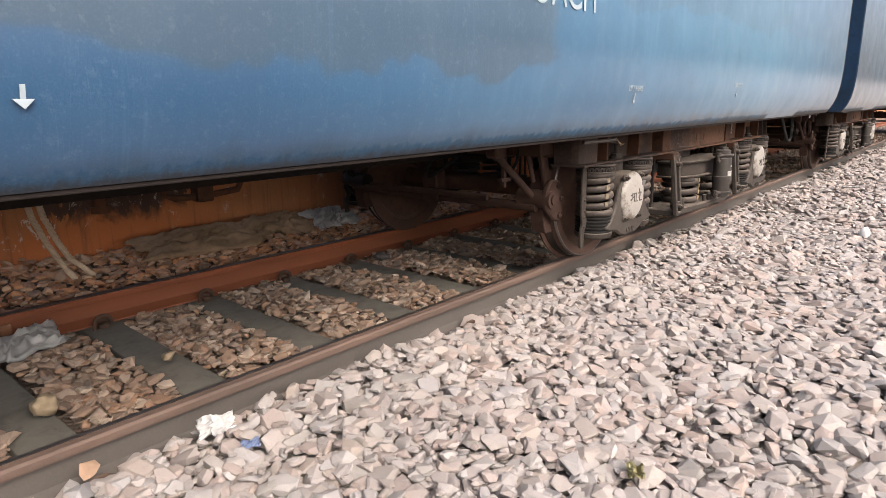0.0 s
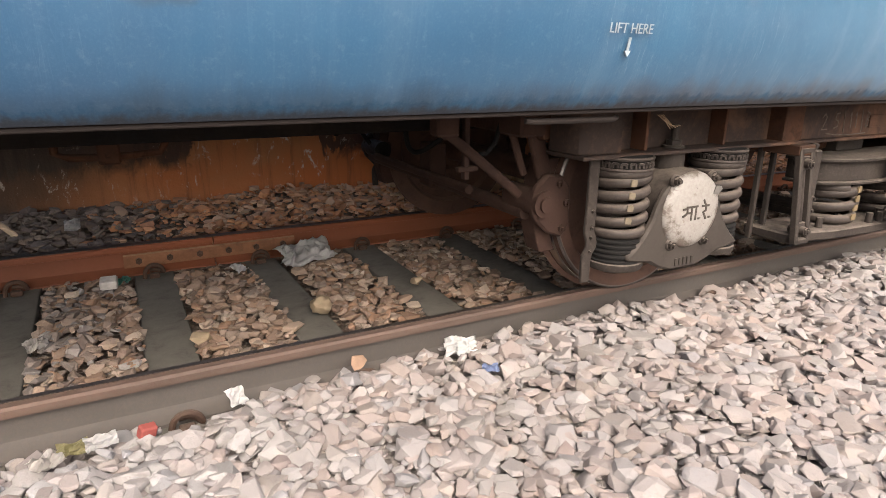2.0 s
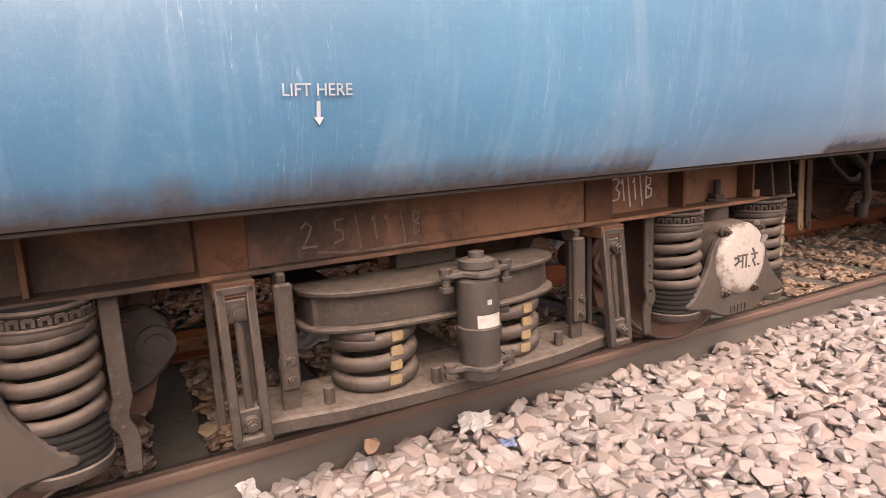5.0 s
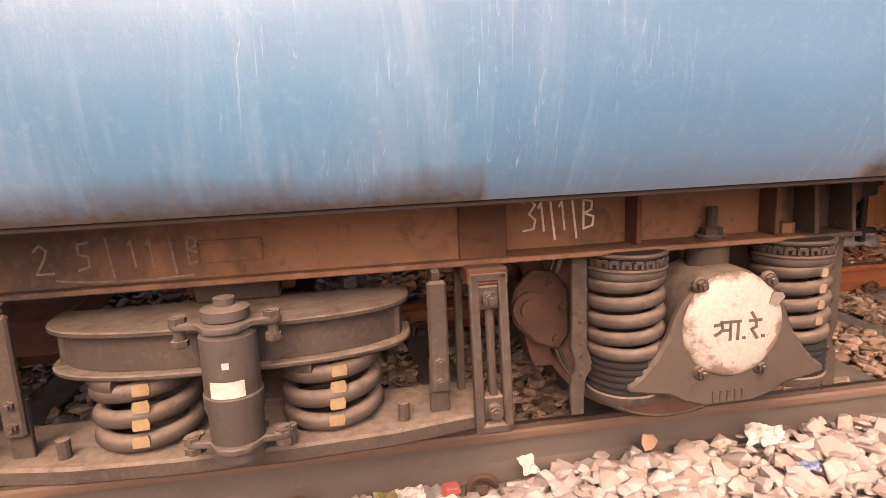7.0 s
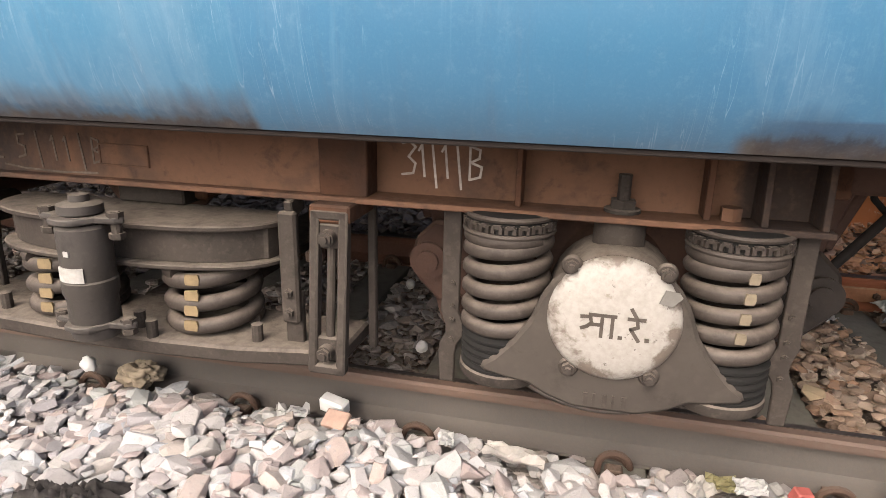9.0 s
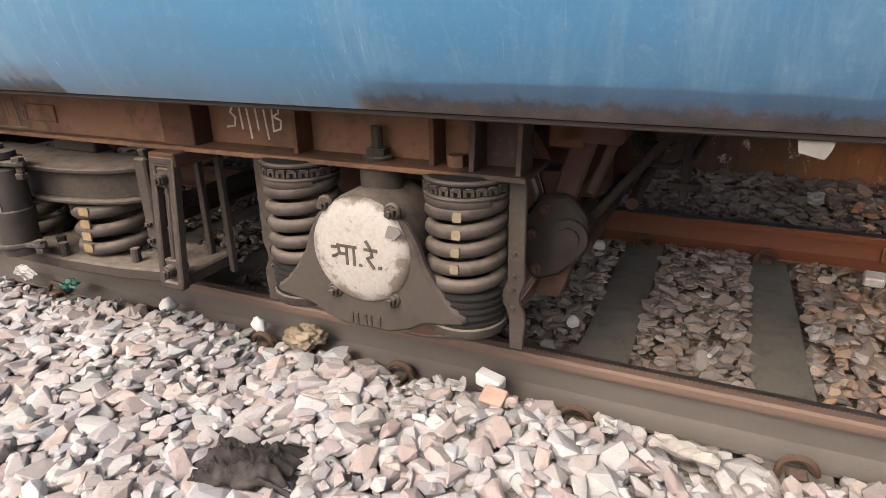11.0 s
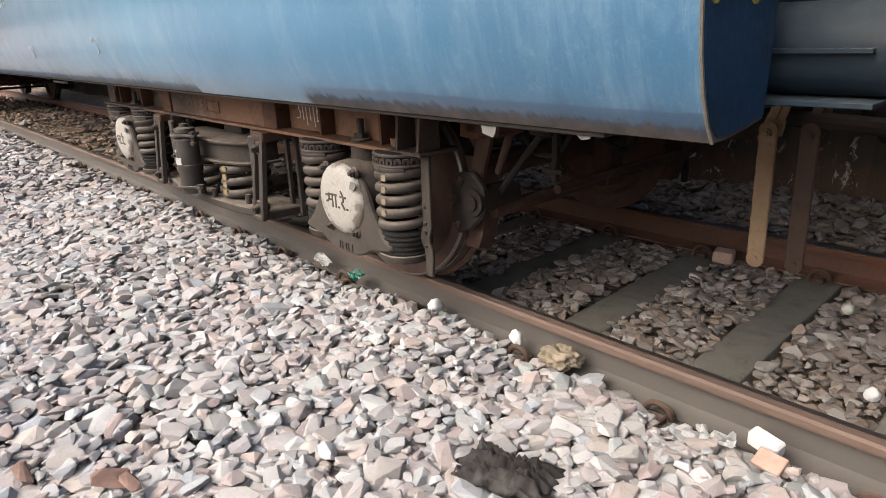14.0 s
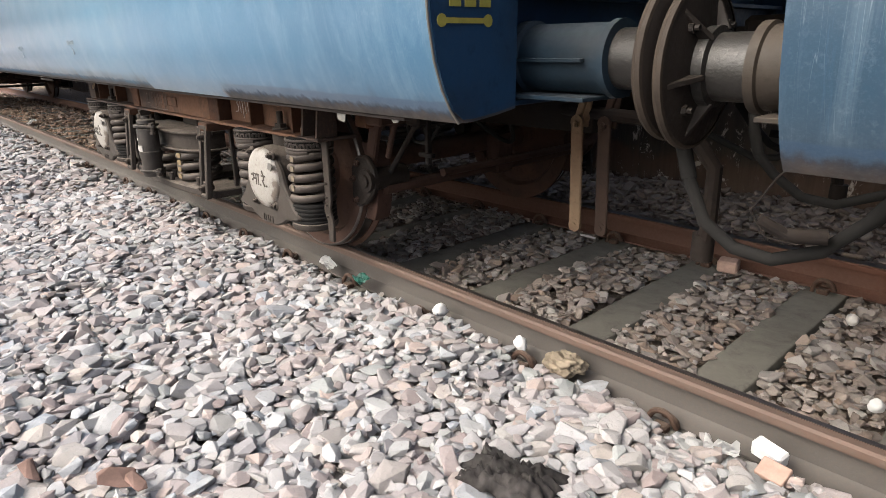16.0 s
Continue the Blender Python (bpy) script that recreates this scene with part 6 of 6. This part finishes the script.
lump("paper_cup", "small white cup on the track ballast", "litter", -1.48, 0.50, -0.13, (0.055, 0.05, 0.055), paper_white, 31, 0.2)
tagged(placed("stick", mesh_of("stick", lambda bm: rod(bm, (-0.05, 0, 0), (0.05, 0, 0), 0.009, 10), plastic_grey), None, pose(-0.93, 0.46, -0.13, 0, 8, 75)), "short pale stick between the sleepers", "litter")
block("brick_piece", "broken pale brick piece by the far rail", "brick", -2.46, 1.55, -0.115, (0.11, 0.09, 0.07), pink_paper, 10, (6, 0))
block("brick_piece", "pale broken block by the far rail", "block", -0.27, 1.40, -0.105, (0.085, 0.07, 0.05), plastic_grey, -5, (18, 0))
crumple("wrapper", "small green foil wrapper beside the pale piece", "litter", -0.20, 1.42, -0.105, 0.06, 0.05, 0.03, green_foil, 41, 20, (20, 0))
rock("orange stone between the sleepers", 0.17, 1.37, -0.115, 0.085, 17, orange_stone, (20, 0, 30))
crumple("paper_scrap", "white scrap on the ballast by the wall", "litter", -0.45, 2.30, 0.02, 0.09, 0.09, 0.02, paper_white, 32, 0, (40, 0))
crumple("wrapper", "cracked yellow wrapper on the ballast", "litter", 1.70, -1.47, -0.065, 0.09, 0.05, 0.02, yellow_foil, 33, 30)
lump("paper_cup", "white plastic cup on the ballast", "litter", 6.17, -1.45, -0.05, (0.08, 0.08, 0.11), paper_white, 34, 0.1)
lump("dark_lump", "dark clod beside the far rail", "litter", 3.31, 1.44, -0.12, (0.13, 0.09, 0.07), black_cloth, 35, 0.4)
crumple("paper_scrap", "white scrap far along the rail", "litter", -14.4, 0.34, -0.12, 0.3, 0.2, 0.04, paper_white, 36, 0, (20, 0))
crumple("wrapper", "long pale crumpled wrapper on the ballast", "litter", -0.985, -0.235, -0.085, 0.19, 0.055, 0.03, plastic_grey, 37, -8, (15, 0))
crumple("paper_scrap", "small bluish white scrap on the ballast", "litter", -1.206, -0.215, -0.080, 0.05, 0.045, 0.02, plastic_white, 47, 15, (35, 0))
lump("rock", "large ochre stone between the sleepers", "stone", 0.65, 0.63, -0.115, (0.135, 0.10, 0.09), ochre_stone, 44, 0.35, 2)
rock("ochre stone between the sleepers", 1.23, 0.75, -0.12, 0.11, 9, ochre_stone, (0, 20, 80))
rock("pale orange stone against the rail", 0.572, -0.105, -0.075, 0.085, 14, orange_stone, (60, 10, 20))
rock("brick-red stone on the ballast", -2.920, -1.62, -0.07, 0.115, 21, brick_red, (50, 20, 60))
rock("brick-red stone on the ballast", -2.865, -1.585, -0.075, 0.085, 25, brick_red, (0, 20, 10))
rock("pale ochre stone between the sleepers", 0.075, 0.52, -0.125, 0.105, 31, ochre_stone, (10, 0, 40))
rock("pale ochre stone between the sleepers", 0.13, 0.40, -0.130, 0.085, 36, orange_stone, (0, 10, 10))
rock("brick-red stone on the ballast", -3.135, -1.80, -0.07, 0.10, 33, brick_red, (30, 10, 20))
crumple("plastic_scrap", "pale crumpled plastic scrap between the sleepers", "litter", -0.555, 0.765, -0.125, 0.09, 0.06, 0.03, plastic_grey, 45, 30, (15, 0))
lump("paper_cup", "small pale cup between the sleepers", "litter", -1.755, 1.27, -0.135, (0.06, 0.05, 0.055), plastic_grey, 46, 0.25)
tagged(placed("stick", mesh_of("stick", lambda bm: rod(bm, (-0.055, 0, 0), (0.055, 0, 0), 0.008, 10), plastic_grey), None, pose(-3.385, 1.50, -0.13, 0, 5, 10)), "short pale stick on the track ballast", "litter")

# the stones that can be picked out one by one
def single_stones(bed, loose_stones, shapes, material):
    made = {}
    for kind, at, R, size in loose_stones:
        if kind not in made:
            V, F = shapes[kind]
            made[kind] = bpy.data.meshes.new("stone")
            made[kind].from_pydata(V.tolist(), [], F.tolist())
            made[kind].materials.append(material)
        st = new("stone", made[kind])
        st.parent = bed
        st.matrix_local = Matrix.Translation(at.tolist()) @ Matrix(R.tolist()).to_4x4() @ Matrix.Scale(float(size), 4)


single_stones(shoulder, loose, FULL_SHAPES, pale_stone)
single_stones(track_warm, warm_loose, SHAPES, brown_stone)
single_stones(track_dusky, dusky_loose, SHAPES, dusky_stone)


# ---- what moves: the train rolls past ----
def motions():
    times = [0.25 * k for k in range(65)]
    walk(coach, [(t, pose(rolled(t), 0, 0)) for t in times])
    walk(next_coach, [(t, pose(rolled(t) + 2 * 5.08, FAR, -0.02, 0, 0, 180)) for t in times])
    for ws in wheelsets:
        at = ws.location.copy()
        walk(ws, [(t, pose(at.x, at.y, at.z, 0, math.degrees(rolled(t) / R_WHEEL), 0)) for t in times])
    for ws in next_wheelsets:
        at = ws.location.copy()
        walk(ws, [(t, pose(at.x, at.y, at.z, 0, -math.degrees(rolled(t) / R_WHEEL), 0)) for t in times])


motions()
